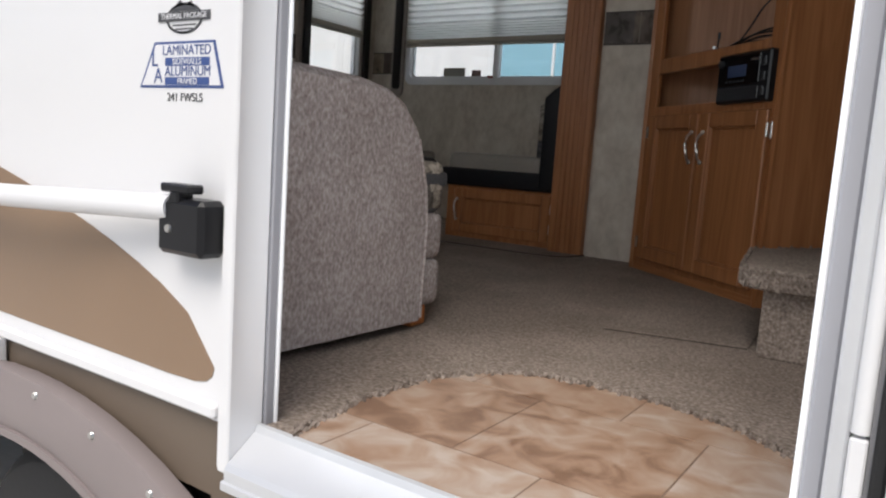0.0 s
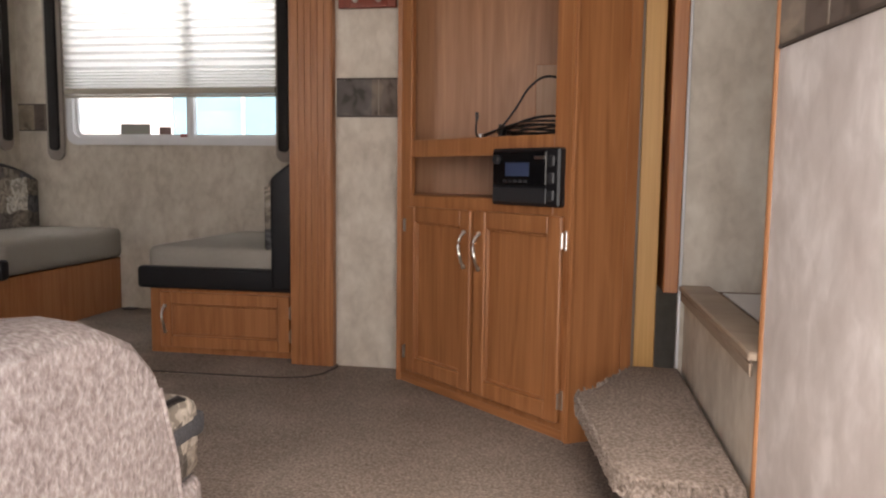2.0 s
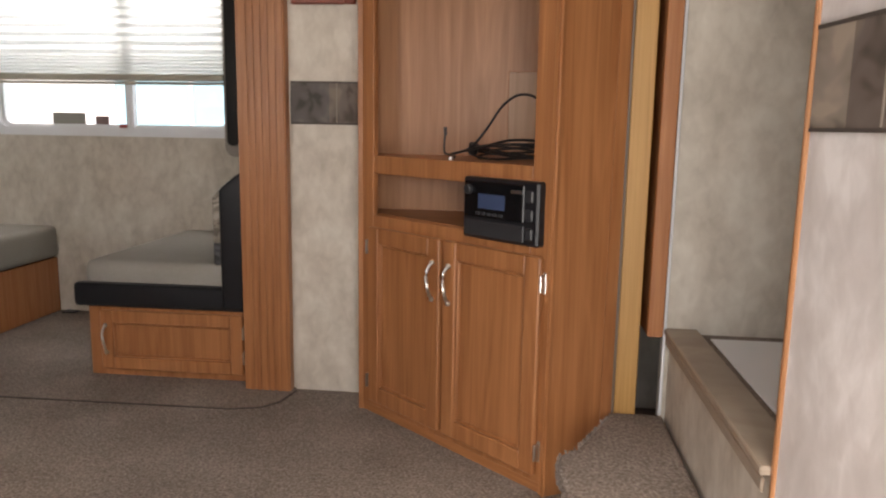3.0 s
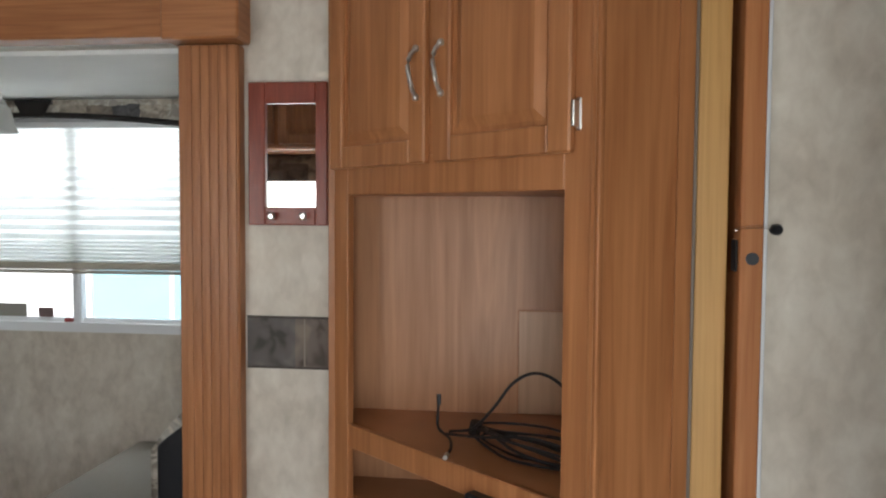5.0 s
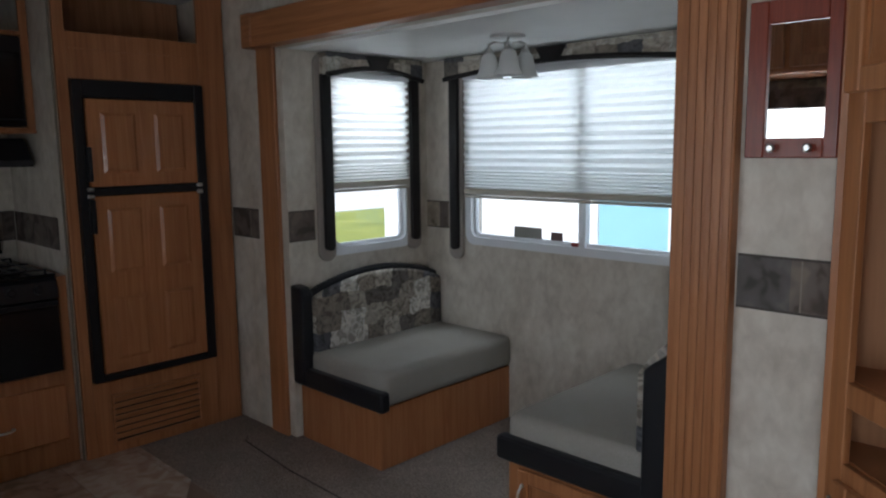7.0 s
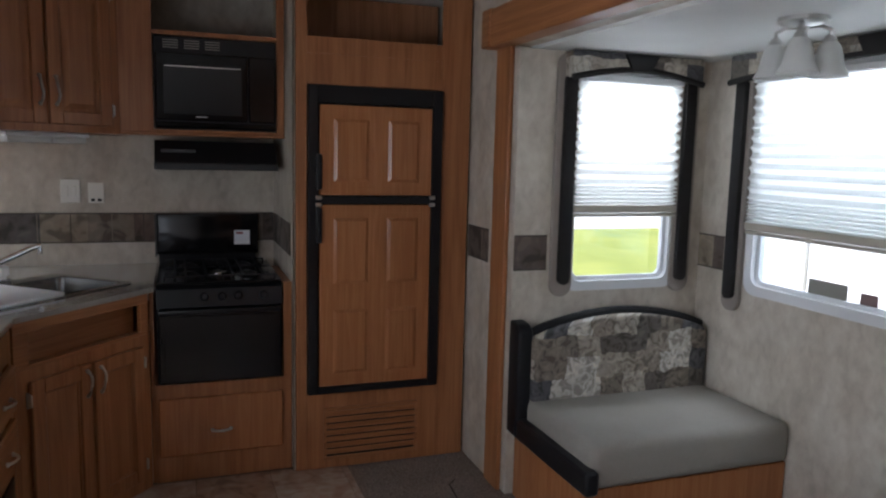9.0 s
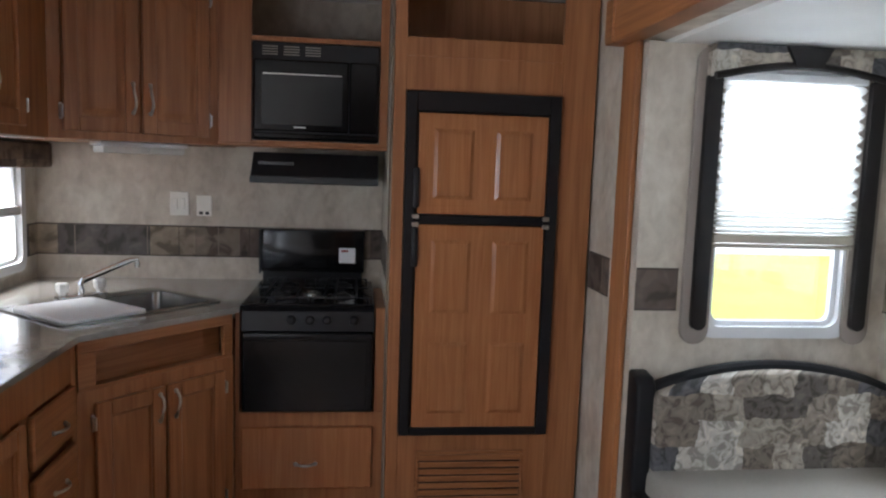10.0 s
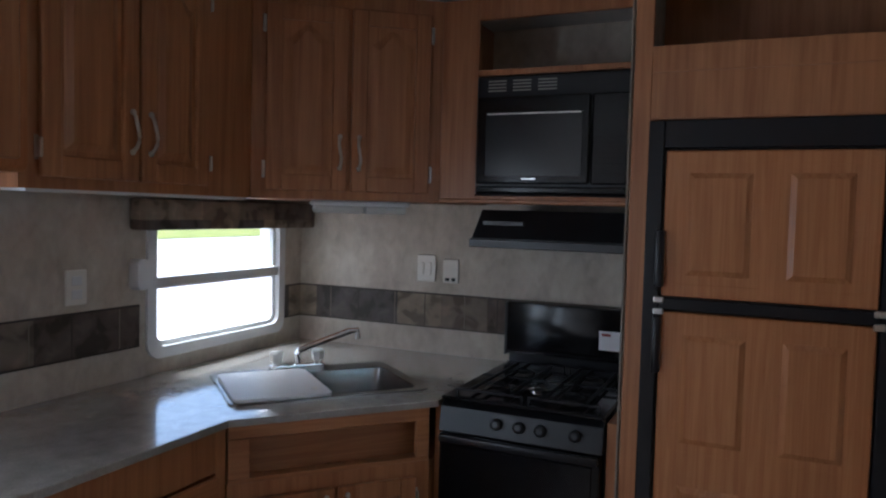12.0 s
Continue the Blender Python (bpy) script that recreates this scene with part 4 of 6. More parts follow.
# ---- dinette ----
def bench(x_wall, x_front, group_label, door):
    """A dinette bench: oak box, cushion with a black front edge, print back cushion with a black frame."""
    s = 1 if x_front > x_wall else -1
    b = thing("dinette_bench", ((x_wall + x_front) / 2, 4.4, 0.004), group_label, "bench", "dinette benches")
    lo, hi = sorted((x_wall + s * 0.03, x_front - s * 0.02))
    part("box", boxes((lo, hi, 3.935, BY1 - 0.004, 0.004, 0.295), bevel=0.003), oak_v if door else oak_door, b)
    lo2, hi2 = sorted((x_wall + s * 0.10, x_front))
    seat = boxes((lo2, hi2, 3.945, BY1 - 0.008, 0.298, 0.468), bevel=0.042, seg=4)
    part("seat_cushion", seat, seat_cloth, b, "grey-beige cloth seat cushion", True)
    lo3, hi3 = sorted((x_wall + s * 0.01, x_front + s * 0.025))
    part("front_bolster", boxes((lo3, hi3, 3.905, 3.965, 0.29, 0.385), bevel=0.022, seg=3), black_vinyl, b, "black vinyl front edge", True)
    # back cushion with a gently arched top
    n = 12
    top = [(3.96 + (4.85 - 3.96) * k / n, 0.735 + 0.085 * math.sin(math.pi * k / n) ** 0.8) for k in range(n + 1)]
    outline = [(3.96, 0.40), *top, (4.85, 0.40)]
    m = Matrix(((0, 0, s, x_wall + s * 0.02), (1, 0, 0, 0), (0, 1, 0, 0), (0, 0, 0, 1)))
    part("back_cushion", prism(outline, 0.0, 0.15 if door else 0.125, 0.02, m, 3), print_cloth, b, "patchwork print back cushion", True)
    part("top_welt", tube([m @ Vector((y, z + 0.004, 0.055)) for y, z in top], 0.024, 10), black_vinyl, b, "black vinyl top roll", True)
    side = [(x_wall + s * 0.012, 0.30), (x_wall + s * 0.115, 0.30), (x_wall + s * 0.115, 0.765), (x_wall + s * 0.085, 0.79), (x_wall + s * 0.012, 0.845 if door else 0.80)]
    part("side_panel", prism(side, 0, 0.07, 0.016, Matrix(((1, 0, 0, 0), (0, 0, 1, 3.899), (0, 1, 0, 0), (0, 0, 0, 1))), 3), black_vinyl, b, "black buttoned vinyl end", True)
    if door:
        for z in (0.60, 0.72):
            part("button", lathe([(0.010, 0), (0.008, 0.005), (0.003, 0.007)], pose(x_wall + s * 0.055, 3.905, z, 90), 12), black_vinyl, b, "", True)
        f = front(min(x_wall, x_front), 3.935, 1, 0)
        d = panel_door(b, f, 0.075, 0.66, 0.035, 0.275, 0.0, None, 0.664, stile=0.05, flat=True)
        pull(d, f, 0.100, 0.02, 0.105, 0.215)
    return b


bench(BX0 - 0.02, -2.262, "oak dinette bench with grey seat and patchwork back", False)
bench(BX1 + 0.012, -1.555, "oak dinette bench with a storage door and black end", True)
tagged(new("floor_vent", mesh_of("floor_vent", boxes((-2.24, -2.17, 4.80, 4.85, 0.004, 0.012), bevel=0.002), black_plastic)), "small black foot at the wall under the dinette", "foot")

lamp = thing("ceiling_light", (-1.92, 4.40, BZ), "nickel ceiling light with three frosted bell shades", "ceiling lamp")
part("canopy", lathe([(0.075, 0), (0.075, -0.012), (0.055, -0.022), (0.02, -0.028), (0.012, -0.05)], pose(-1.92, 4.40, BZ), 28), silver, lamp, "", True)
for a in (-51, 69, 189):
    dx, dy = 0.095 * math.cos(radians(a)), 0.085 * math.sin(radians(a))
    c = (-1.92 + dx, 4.40 + dy)
    arm = part("arm", tube([(-1.92, 4.40, BZ - 0.03), (-1.92 + dx * 0.6, 4.40 + dy * 0.6, BZ - 0.022), (*c, BZ - 0.035), (*c, BZ - 0.065)], 0.007), silver, lamp, "", True)
    part("socket", lathe([(0.010, 0), (0.019, -0.012), (0.021, -0.03)], pose(*c, BZ - 0.05), 16), silver, arm, "", True)
    part("shade", lathe([(0.022, 0), (0.032, -0.012), (0.040, -0.04), (0.046, -0.075), (0.062, -0.105), (0.058, -0.104), (0.042, -0.074), (0.036, -0.04), (0.028, -0.014)], pose(*c, BZ - 0.072), 24, False), frosted, arm, "frosted white glass bell", True)

# ---- sofa ----
sofa = thing("sofa", (-1.15, 1.7, 0), "speckled beige sofa with rounded arms and printed cushion edges", "sofa")
arm_line = [(1.42, 0.03), (2.035, 0.022), (2.045, 0.12), (2.042, 0.26), (2.035, 0.35), (2.012, 0.43), (1.980, 0.50), (1.930, 0.55), (1.870, 0.578), (1.80, 0.588), (1.60, 0.592), (1.42, 0.598)]
arm_dir = [(math.cos(a), math.sin(a)) for a in (-2.4, -0.8, 0.0, 0.05, 0.2, 0.45, 0.75, 1.0, 1.3, 1.5, 1.57, 2.2)]
for x, s in ((-0.33, -1), (-2.06, 1)):
    bm = bmesh.new()
    rows_ = []
    for dx, grow in ((0.0, -0.004), (0.010, 0.008), (0.04, 0.018), (0.10, 0.024), (0.15, 0.016), (0.185, -0.004), (0.20, -0.022)):
        rows_.append([bm.verts.new((x + s * dx, y + grow * max(0.0, d[0]), max(0.02, z + grow * max(0.0, d[1])))) for (y, z), d in zip(arm_line, arm_dir)])
    for r0, r1 in zip(rows_, rows_[1:]):
        for k in range(len(r0)):
            bm.faces.new((r0[k], r0[(k + 1) % len(r0)], r1[(k + 1) % len(r0)], r1[k]))
    bm.faces.new(rows_[0])
    bm.faces.new(rows_[-1])
    part("arm", bm, sofa_cloth, sofa, "", True)
    part("arm_seam", tube([(x - s * 0.001, 2.034, 0.03), (x - s * 0.001, 2.040, 0.26), (x - s * 0.001, 2.026, 0.36), (x - s * 0.001, 1.985, 0.48)], 0.004, 6), sofa_cloth, sofa, "piped seam of the arm", True)
    lo, hi = sorted((x + s * 0.010, x + s * 0.20))
    for z0, z1 in ((0.048, 0.176), (0.172, 0.298)):
        part("front_pad", boxes((lo, hi, 1.99, 2.140, z0, z1), bevel=0.034, seg=4), sofa_cloth, sofa, "padded front below the seat", True)
    part("cushion_end", boxes((lo, hi, 1.93, 2.136, 0.292, 0.432), bevel=0.040, seg=4), roll_cloth, sofa, "printed cloth cushion end with black piping", True)
    e = x + s * 0.030
    part("piping", tube([(e, 2.01, 0.434), (e, 2.085, 0.432), (e, 2.122, 0.414)], 0.006), black_vinyl, sofa, "", True)
    part("piping", tube([(e, 2.05, 0.294), (e, 2.105, 0.298), (e, 2.132, 0.325)], 0.006), black_vinyl, sofa, "", True)
    part("dark_patch", boxes((lo - 0.0015 if s < 0 else lo + 0.03, hi + 0.0015 if s < 0 else hi - 0.03, 2.03, 2.138, 0.362, 0.402), bevel=0.012, seg=2), print_dark, sofa, "charcoal printed patch", True)
part("base", boxes((-1.86, -0.53, 1.45, 2.04, 0.06, 0.28), bevel=0.03, seg=3), sofa_cloth, sofa, "", True)
part("backrest", boxes((-1.86, -0.53, 1.40, 1.62, 0.10, 0.78), bevel=0.07, seg=4), sofa_cloth, sofa, "", True)
for x0, x1 in ((-1.855, -1.197), (-1.193, -0.535)):
    part("seat_cushion", boxes((x0, x1, 1.60, 2.10, 0.275, 0.42), bevel=0.045, seg=4), sofa_cloth, sofa, "", True)
    part("back_cushion", boxes((x0, x1, 1.56, 1.72, 0.42, 0.80), bevel=0.06, seg=4), sofa_cloth, sofa, "", True)
for x in (-0.385, -2.0):
    for y in (1.50, 2.06):
        part("foot", boxes((x - 0.035, x + 0.035, y - 0.03, y + 0.03, 0.0, 0.055), bevel=0.006), orange_wood, sofa, "orange stained wooden foot")
tagged(new("paper_sheet", mesh_of("paper_sheet", boxes((-3.05, -2.79, 2.55, 2.76, 0.0045, 0.007)), paper_white)), "white sheet of paper on the kitchen floor", "paper")

side_cab = thing("end_cabinet", (-2.24, 1.6, 1.6), "pale oak end cabinet beside the kitchen cabinets", "cabinet")
part("body", prism(rounded(Y_IN + 0.004, 1.84, 1.59, CEIL - 0.004, 0.025), -2.43, -2.06, 0.0, Matrix(((0, 0, 1, 0), (1, 0, 0, 0), (0, 1, 0, 0), (0, 0, 0, 1)))), oak_door, side_cab)
part("edge_strip", boxes((-2.058, -2.052, Y_IN + 0.01, 1.835, 1.60, CEIL - 0.01)), oak_v, side_cab)
panel_door(side_cab, front(-2.06, 1.84, -1, 0), 0.03, 0.34, 1.62, 2.24, 0.0, None, None)
over = thing("overhead_cabinet", (-1.6, 1.6, 1.66), "oak overhead cabinet above the sofa", "cabinet")
part("body", prism(rounded(Y_IN + 0.004, 1.84, 1.83, CEIL - 0.004, 0.025), -2.05, -0.55, 0, Matrix(((0, 0, 1, 0), (1, 0, 0, 0), (0, 1, 0, 0), (0, 0, 0, 1)))), oak_door, over)
f_ov = front(-0.55, 1.84, -1, 0)
for k in range(2):
    panel_door(over, f_ov, 0.03 + k * 0.73, 0.73 + k * 0.73, 1.86, 2.24, 0.0, (0.37 + k * 0.73, 1.89, 1.97), None)
sv4 = thing("sofa_valance", (-1.4, Y_IN + 0.04, 1.5), "dark patchwork cloth valance over the sofa window", "valance")
part("padded_board", boxes((-2.0, -0.8, Y_IN + 0.004, Y_IN + 0.085, 1.665, 1.825), bevel=0.012, seg=2), border, sv4, "", True)

for x0, x1, z0, z1, m_, lb in ((-2.27, -2.09, 0.988, 1.053, far_grey, "grey printed label stuck on the window glass"), (-2.034, -1.962, 0.982, 1.037, label_red, "small reddish label stuck on the window glass")):
    tagged(new("window_label", mesh_of("window_label", boxes((x0, x1, BY1 + 0.020, BY1 + 0.0215, z0, z1)), m_)), lb, "label")

# ---- kitchen ----
# fridge housing
f_fr = front(-3.405, 3.058, 0, 1)
house = thing("fridge_housing", (-3.75, 3.47, 0), "tall oak housing around the fridge with an open niche", "cabinet")
FW = 0.83
part("face_frame", boxes((0, 0.05, -0.02, 0, 0, CEIL - 0.004), (0.685, FW, -0.02, 0, 0, CEIL - 0.004), (0.05, 0.685, -0.02, 0, 1.795, 2.005), (0.05, 0.685, -0.02, 0, 0, 0.375),
                         (0.05, 0.685, -0.02, 0, 2.235, CEIL - 0.004), bevel=0.002, m=f_fr), oak_v, house)
part("side_panel", boxes((-4.165, -3.425, 3.05, 3.068, 0, CEIL - 0.004)), paper, house, "wallpapered inner side")
part("edge_strip", boxes((-3.430, -3.412, 3.045, 3.052, 0, CEIL - 0.004), bevel=0.002), white_line, house, "pale edge strip")
part("niche_floor", boxes((-3.9, -3.425, 3.07, 3.88, 1.985, 2.003)), oak_h, house)
part("niche_back", boxes((-3.9, -3.88, 3.07, 3.88, 2.003, CEIL - 0.006)), oak_inside, house)
part("rail_groove", boxes((0.05, 0.685, -0.004, 0.003, 1.93, 1.934), (0.05, 0.685, -0.004, 0.003, 1.80, 1.804), m=f_fr), oak_h, house)
vent = part("vent", boxes((0.13, 0.59, 0.0, 0.012, 0.045, 0.06), (0.13, 0.59, 0.0, 0.012, 0.285, 0.30), (0.13, 0.142, 0.0, 0.012, 0.06, 0.285), (0.578, 0.59, 0.0, 0.012, 0.06, 0.285), bevel=0.002, m=f_fr), oak_h, house, "louvred oak vent")
# black sheet in place of the shade between the slats
part("vent_shade_sheet", boxes((0.142, 0.578, 0.0005, 0.002, 0.06, 0.285), m=f_fr), black_plastic, vent, "black sheet standing in for the shade behind the slats")
for k in range(7):
    z = 0.072 + k * 0.031
    part("slat", boxes((0.142, 0.578, 0.003, 0.012, z, z + 0.0245), bevel=0.003, m=f_fr), oak_h, vent)
f_strip = front(X_BACK, 3.05, 1, 0)
part("border", boxes((0.03, 0.66, 0, 0.003, 1.012, 1.165), m=f_strip), border, house, "dark patterned border on the inner side")

fridge = thing("refrigerator", (-3.7, 3.42, 0.375), "black framed fridge-freezer with oak panel doors", "refrigerator")
part("case", boxes((0.052, 0.683, -0.6, -0.001, 0.376, 1.793), m=f_fr), black_plastic, fridge)
part("frame", boxes((0.052, 0.095, 0, 0.03, 0.376, 1.793), (0.636, 0.683, 0, 0.03, 0.376, 1.793), (0.095, 0.636, 0, 0.03, 1.715, 1.793), (0.095, 0.636, 0, 0.03, 0.376, 0.408), bevel=0.003, m=f_fr), black_plastic, fridge)
for z0, z1, rows, nm in ((1.305, 1.708, 1, "freezer_door"), (0.413, 1.262, 2, "fridge_door")):
    d = part(nm, boxes((0.103, 0.630, 0.004, 0.034, z0, z1), bevel=0.004, m=f_fr), oak_door, fridge, "oak door leaf")
    h = (z1 - z0) / rows
    for r in range(rows):
        for c in range(2):
            a0, a1 = ((0.140, 0.352), (0.392, 0.592))[c]
            b0, b1 = z0 + r * h + 0.036, z0 + (r + 1) * h - 0.036
            bm = bmesh.new()
            ps = [((a0, b0), (a1, b0), (a1, b1), (a0, b1)), ((a0 + 0.012, b0 + 0.012), (a1 - 0.012, b0 + 0.012), (a1 - 0.012, b1 - 0.012), (a0 + 0.012, b1 - 0.012)),
                  ((a0 + 0.040, b0 + 0.040), (a1 - 0.040, b0 + 0.040), (a1 - 0.040, b1 - 0.040), (a0 + 0.040, b1 - 0.040))]
            rings = [[bm.verts.new((x, y, o)) for x, y in q] for q, o in zip(ps, (0.0345, 0.0265, 0.043))]
            for r0, r1 in zip(rings, rings[1:]):
                for k in range(4):
                    bm.faces.new((r0[k], r0[(k + 1) % 4], r1[(k + 1) % 4], r1[k]))
            bm.faces.new(rings[-1])
            bm.transform(upright(f_fr))
            part("panel", bm, oak_door, d)
part("divider", boxes((0.095, 0.636, 0.0, 0.036, 1.266, 1.301), bevel=0.004, m=f_fr), black_plastic, fridge)
for z0, z1 in ((1.33, 1.49), (1.09, 1.25)):
    part("handle", boxes((0.085, 0.108, 0.030, 0.062, z0, z1), bevel=0.008, seg=2, m=f_fr), black_plastic, fridge, "black grip handle", True)
for u in (0.097, 0.634):
    for z in (1.262, 1.295):
        part("hinge", boxes((u - 0.014, u + 0.014, 0.030, 0.044, z - 0.009, z + 0.009), bevel=0.003, m=f_fr), silver, fridge)

# range and hood
f_rg = front(-3.46, 2.462, 0, 1)
rcab = thing("range_cabinet", (-3.8, 2.73, 0), "oak base cabinet with one drawer under the range", "cabinet")
part("body", boxes((-0.012, 0.585, -0.6, -0.002, 0.0, 0.452), m=f_rg), oak_v, rcab)
part("filler", boxes((-0.030, -0.0125, -0.5, -0.012, 0.0, 0.876), m=f_rg), oak_v, rcab)
part("filler", boxes((0.545, 0.585, -0.5, 0.0, 0.452, 0.90), bevel=0.002, m=f_rg), oak_v, rcab)
dr = part("drawer_front", boxes((0.0, 0.54, 0.0, 0.02, 0.125, 0.39), bevel=0.004, m=f_rg), oak_door, rcab)
pull(dr, f_rg, 0.235, 0.02, 0.225, 0.305, True)
rng = thing("kitchen_range", (-3.8, 2.73, 0.455), "black gas range with a glass oven door and raised backguard", "range")
part("body", boxes((0.0, 0.54, -0.62, -0.012, 0.456, 0.905), m=f_rg), black_plastic, rng)
part("oven_door", boxes((0.004, 0.536, -0.012, 0.03, 0.462, 0.800), bevel=0.008, seg=2, m=f_rg), black_gloss, rng)
part("oven_glass", boxes((0.03, 0.51, 0.030, 0.0335, 0.49, 0.765), bevel=0.002, m=f_rg), black_gloss, rng, "dark oven glass")
part("door_handle", boxes((0.01, 0.53, 0.030, 0.055, 0.775, 0.800), bevel=0.008, seg=2, m=f_rg), black_plastic, rng, "", True)
part("control_panel", prism([(-0.012, 0.805), (0.030, 0.805), (0.012, 0.885), (-0.012, 0.90)], 0.0, 0.54, 0.003, f_rg @ Matrix(((0, 0, 1, 0), (1, 0, 0, 0), (0, 1, 0, 0), (0, 0, 0, 1)))), black_plastic, rng, "black control panel")
for k, u in enumerate((0.20, 0.275, 0.345, 0.455)):
    part("knob", lathe([(0.019, 0), (0.018, 0.016), (0.010, 0.022)], upright(f_rg) @ pose(u, 0.85, 0.020, -12), 16), black_plastic, rng, "", True)
part("trim_line", boxes((0.01, 0.53, 0.024, 0.0262, 0.815, 0.819), m=f_rg), silver, rng)
part("cooktop", boxes((0.0, 0.54, -0.60, 0.015, 0.905, 0.918), bevel=0.005, m=f_rg), black_gloss, rng, "glossy black cooktop")
# the middle burner is steel to put a highlight on the black cooktop
for u, v in ((0.14, -0.15), (0.40, -0.15), (0.14, -0.43), (0.40, -0.43), (0.27, -0.20)):
    b = part("burner", lathe([(0.042, 0), (0.040, 0.010), (0.022, 0.016), (0.020, 0.02)], f_rg @ Matrix.Translation((u, v, 0.918)), 18), steel if u == 0.27 else black_plastic, rng, "", True)
for u0 in (0.03, 0.28):
    bm = boxes(*[(u0 + k * 0.045, u0 + k * 0.045 + 0.008, -0.56, -0.04, 0.929, 0.936) for k in (1, 2, 4)], (u0, u0 + 0.235, -0.56, -0.552, 0.929, 0.936), (u0, u0 + 0.235, -0.048, -0.04, 0.929, 0.936),
               (u0, u0 + 0.235, -0.30, -0.292, 0.929, 0.936), (u0, u0 + 0.008, -0.048, -0.04, 0.918, 0.93), (u0 + 0.227, u0 + 0.235, -0.048, -0.04, 0.918, 0.93), (u0, u0 + 0.008, -0.56, -0.552, 0.918, 0.93), (u0 + 0.227, u0 + 0.235, -0.56, -0.552, 0.918, 0.93), m=f_rg)
    part("grate", bm, black_plastic, rng, "black wire grate")
part("backguard", boxes((-0.008, 0.50, -0.69, -0.645, 0.952, 1.165), bevel=0.012, seg=2, m=f_rg), black_gloss, rng, "", True)
part("backguard_foot", boxes((0.0, 0.49, -0.69, -0.668, 0.90, 0.955), m=f_rg), black_plastic, rng)
part("backguard_lip", boxes((-0.008, 0.50, -0.652, -0.640, 0.952, 0.966), bevel=0.004, m=f_rg), black_gloss, rng)
part("end_cap", boxes((-0.018, -0.0085, -0.69, -0.65, 0.94, 1.16), bevel=0.003, m=f_rg), grey_plastic, rng, "grey end cap")
part("label", boxes((0.375, 0.455, -0.645, -0.643, 1.00, 1.075), m=f_rg), sticker_white, rng, "white paper label")
part("label_print", boxes((0.385, 0.42, -0.643, -0.642, 1.055, 1.066), m=f_rg), far_red, rng)
hood = thing("range_hood", (-3.95, 2.72, 1.40), "black range hood under the microwave cabinet", "range hood")
part("shell", prism([(-0.705, 1.405), (-0.20, 1.405), (-0.195, 1.435), (-0.29, 1.535), (-0.705, 1.535)], 0.0, 0.55, 0.004, f_rg @ Matrix(((0, 0, 1, 0), (1, 0, 0, -0.02), (0, 1, 0, 0), (0, 0, 0, 1)))), black_plastic, hood)
part("front_edge", boxes((0.0, 0.55, -0.205, -0.190, 1.402, 1.432), bevel=0.003, m=f_rg), grey_plastic, hood)
part("switch_plate", boxes((0.03, 0.18, -0.262, -0.248, 1.480, 1.495), m=f_rg @ Matrix.Identity(4)), grey_plastic, hood, "grey switch plate")

# microwave cabinet
f_mw = front(-3.69, 2.325, 0, 1)
mcab = thing("microwave_cabinet", (-3.93, 2.69, 1.56), "oak wall cabinet holding a microwave below an open shelf", "cabinet")
part("face_frame", boxes((0, 0.14, -0.02, 0, 1.56, CEIL - 0.004), (0.685, 0.722, -0.02, 0, 1.56, CEIL - 0.004), (0.14, 0.685, -0.02, 0, 1.56, 1.585), (0.14, 0.685, -0.02, 0, 2.003, 2.025), (0.14, 0.685, -0.02, 0, 2.20, CEIL - 0.004), bevel=0.002, m=f_mw), oak_v, mcab)
part("bottom", boxes((0, 0.722, -0.475, -0.02, 1.56, 1.575), m=f_mw), oak_h, mcab)
part("shelf", boxes((0, 0.722, -0.475, -0.02, 2.006, 2.022), m=f_mw), oak_inside, mcab)
part("side", boxes((0, 0.015, -0.475, -0.02, 1.575, CEIL - 0.006), m=f_mw), oak_inside, mcab)
part("lower_lip", boxes((0, 0.722, -0.004, 0.012, 1.556, 1.572), bevel=0.004, m=f_mw), oak_h, mcab)
mw = thing("microwave", (-3.9, 2.735, 1.585), "black built-in microwave with a dark glass door", "microwave")
part("body", boxes((0.142, 0.683, -0.38, 0.012, 1.588, 2.0), bevel=0.006, m=f_mw), black_plastic, mw)
part("door", boxes((0.15, 0.55, 0.012, 0.028, 1.625, 1.925), bevel=0.006, m=f_mw), black_gloss, mw, "glossy black door")
part("door_window", boxes((0.185, 0.525, 0.028, 0.0305, 1.652, 1.872), bevel=0.006, m=f_mw), mw_mesh, mw, "dark mesh window")
part("window_line", boxes((0.19, 0.52, 0.0305, 0.0312, 1.863, 1.867), m=f_mw), silver, mw)
part("control_panel", boxes((0.556, 0.675, 0.012, 0.024, 1.625, 1.925), bevel=0.005, m=f_mw), black_gloss, mw)
part("name_bar", boxes((0.32, 0.37, 0.0305, 0.0312, 1.640, 1.645), m=f_mw), silver, mw)
part("bottom_trim", boxes((0.15, 0.675, 0.012, 0.03, 1.592, 1.617), bevel=0.006, m=f_mw), black_gloss, mw)
for g in range(3):
    for k in range(4):
        u = 0.185 + g * 0.09
        part("vent_slot", boxes((u, u + 0.065, 0.010, 0.014, 1.945 + k * 0.011, 1.950 + k * 0.011), m=f_mw), far_grey, mw)
for k in range(12):
    u, z = 0.572 + 0.032 * (k % 3), 1.66 + 0.034 * (k // 3)
    part("key", boxes((u, u + 0.025, 0.024, 0.0255, z, z + 0.02), bevel=0.001, m=f_mw), black_gloss, mw)

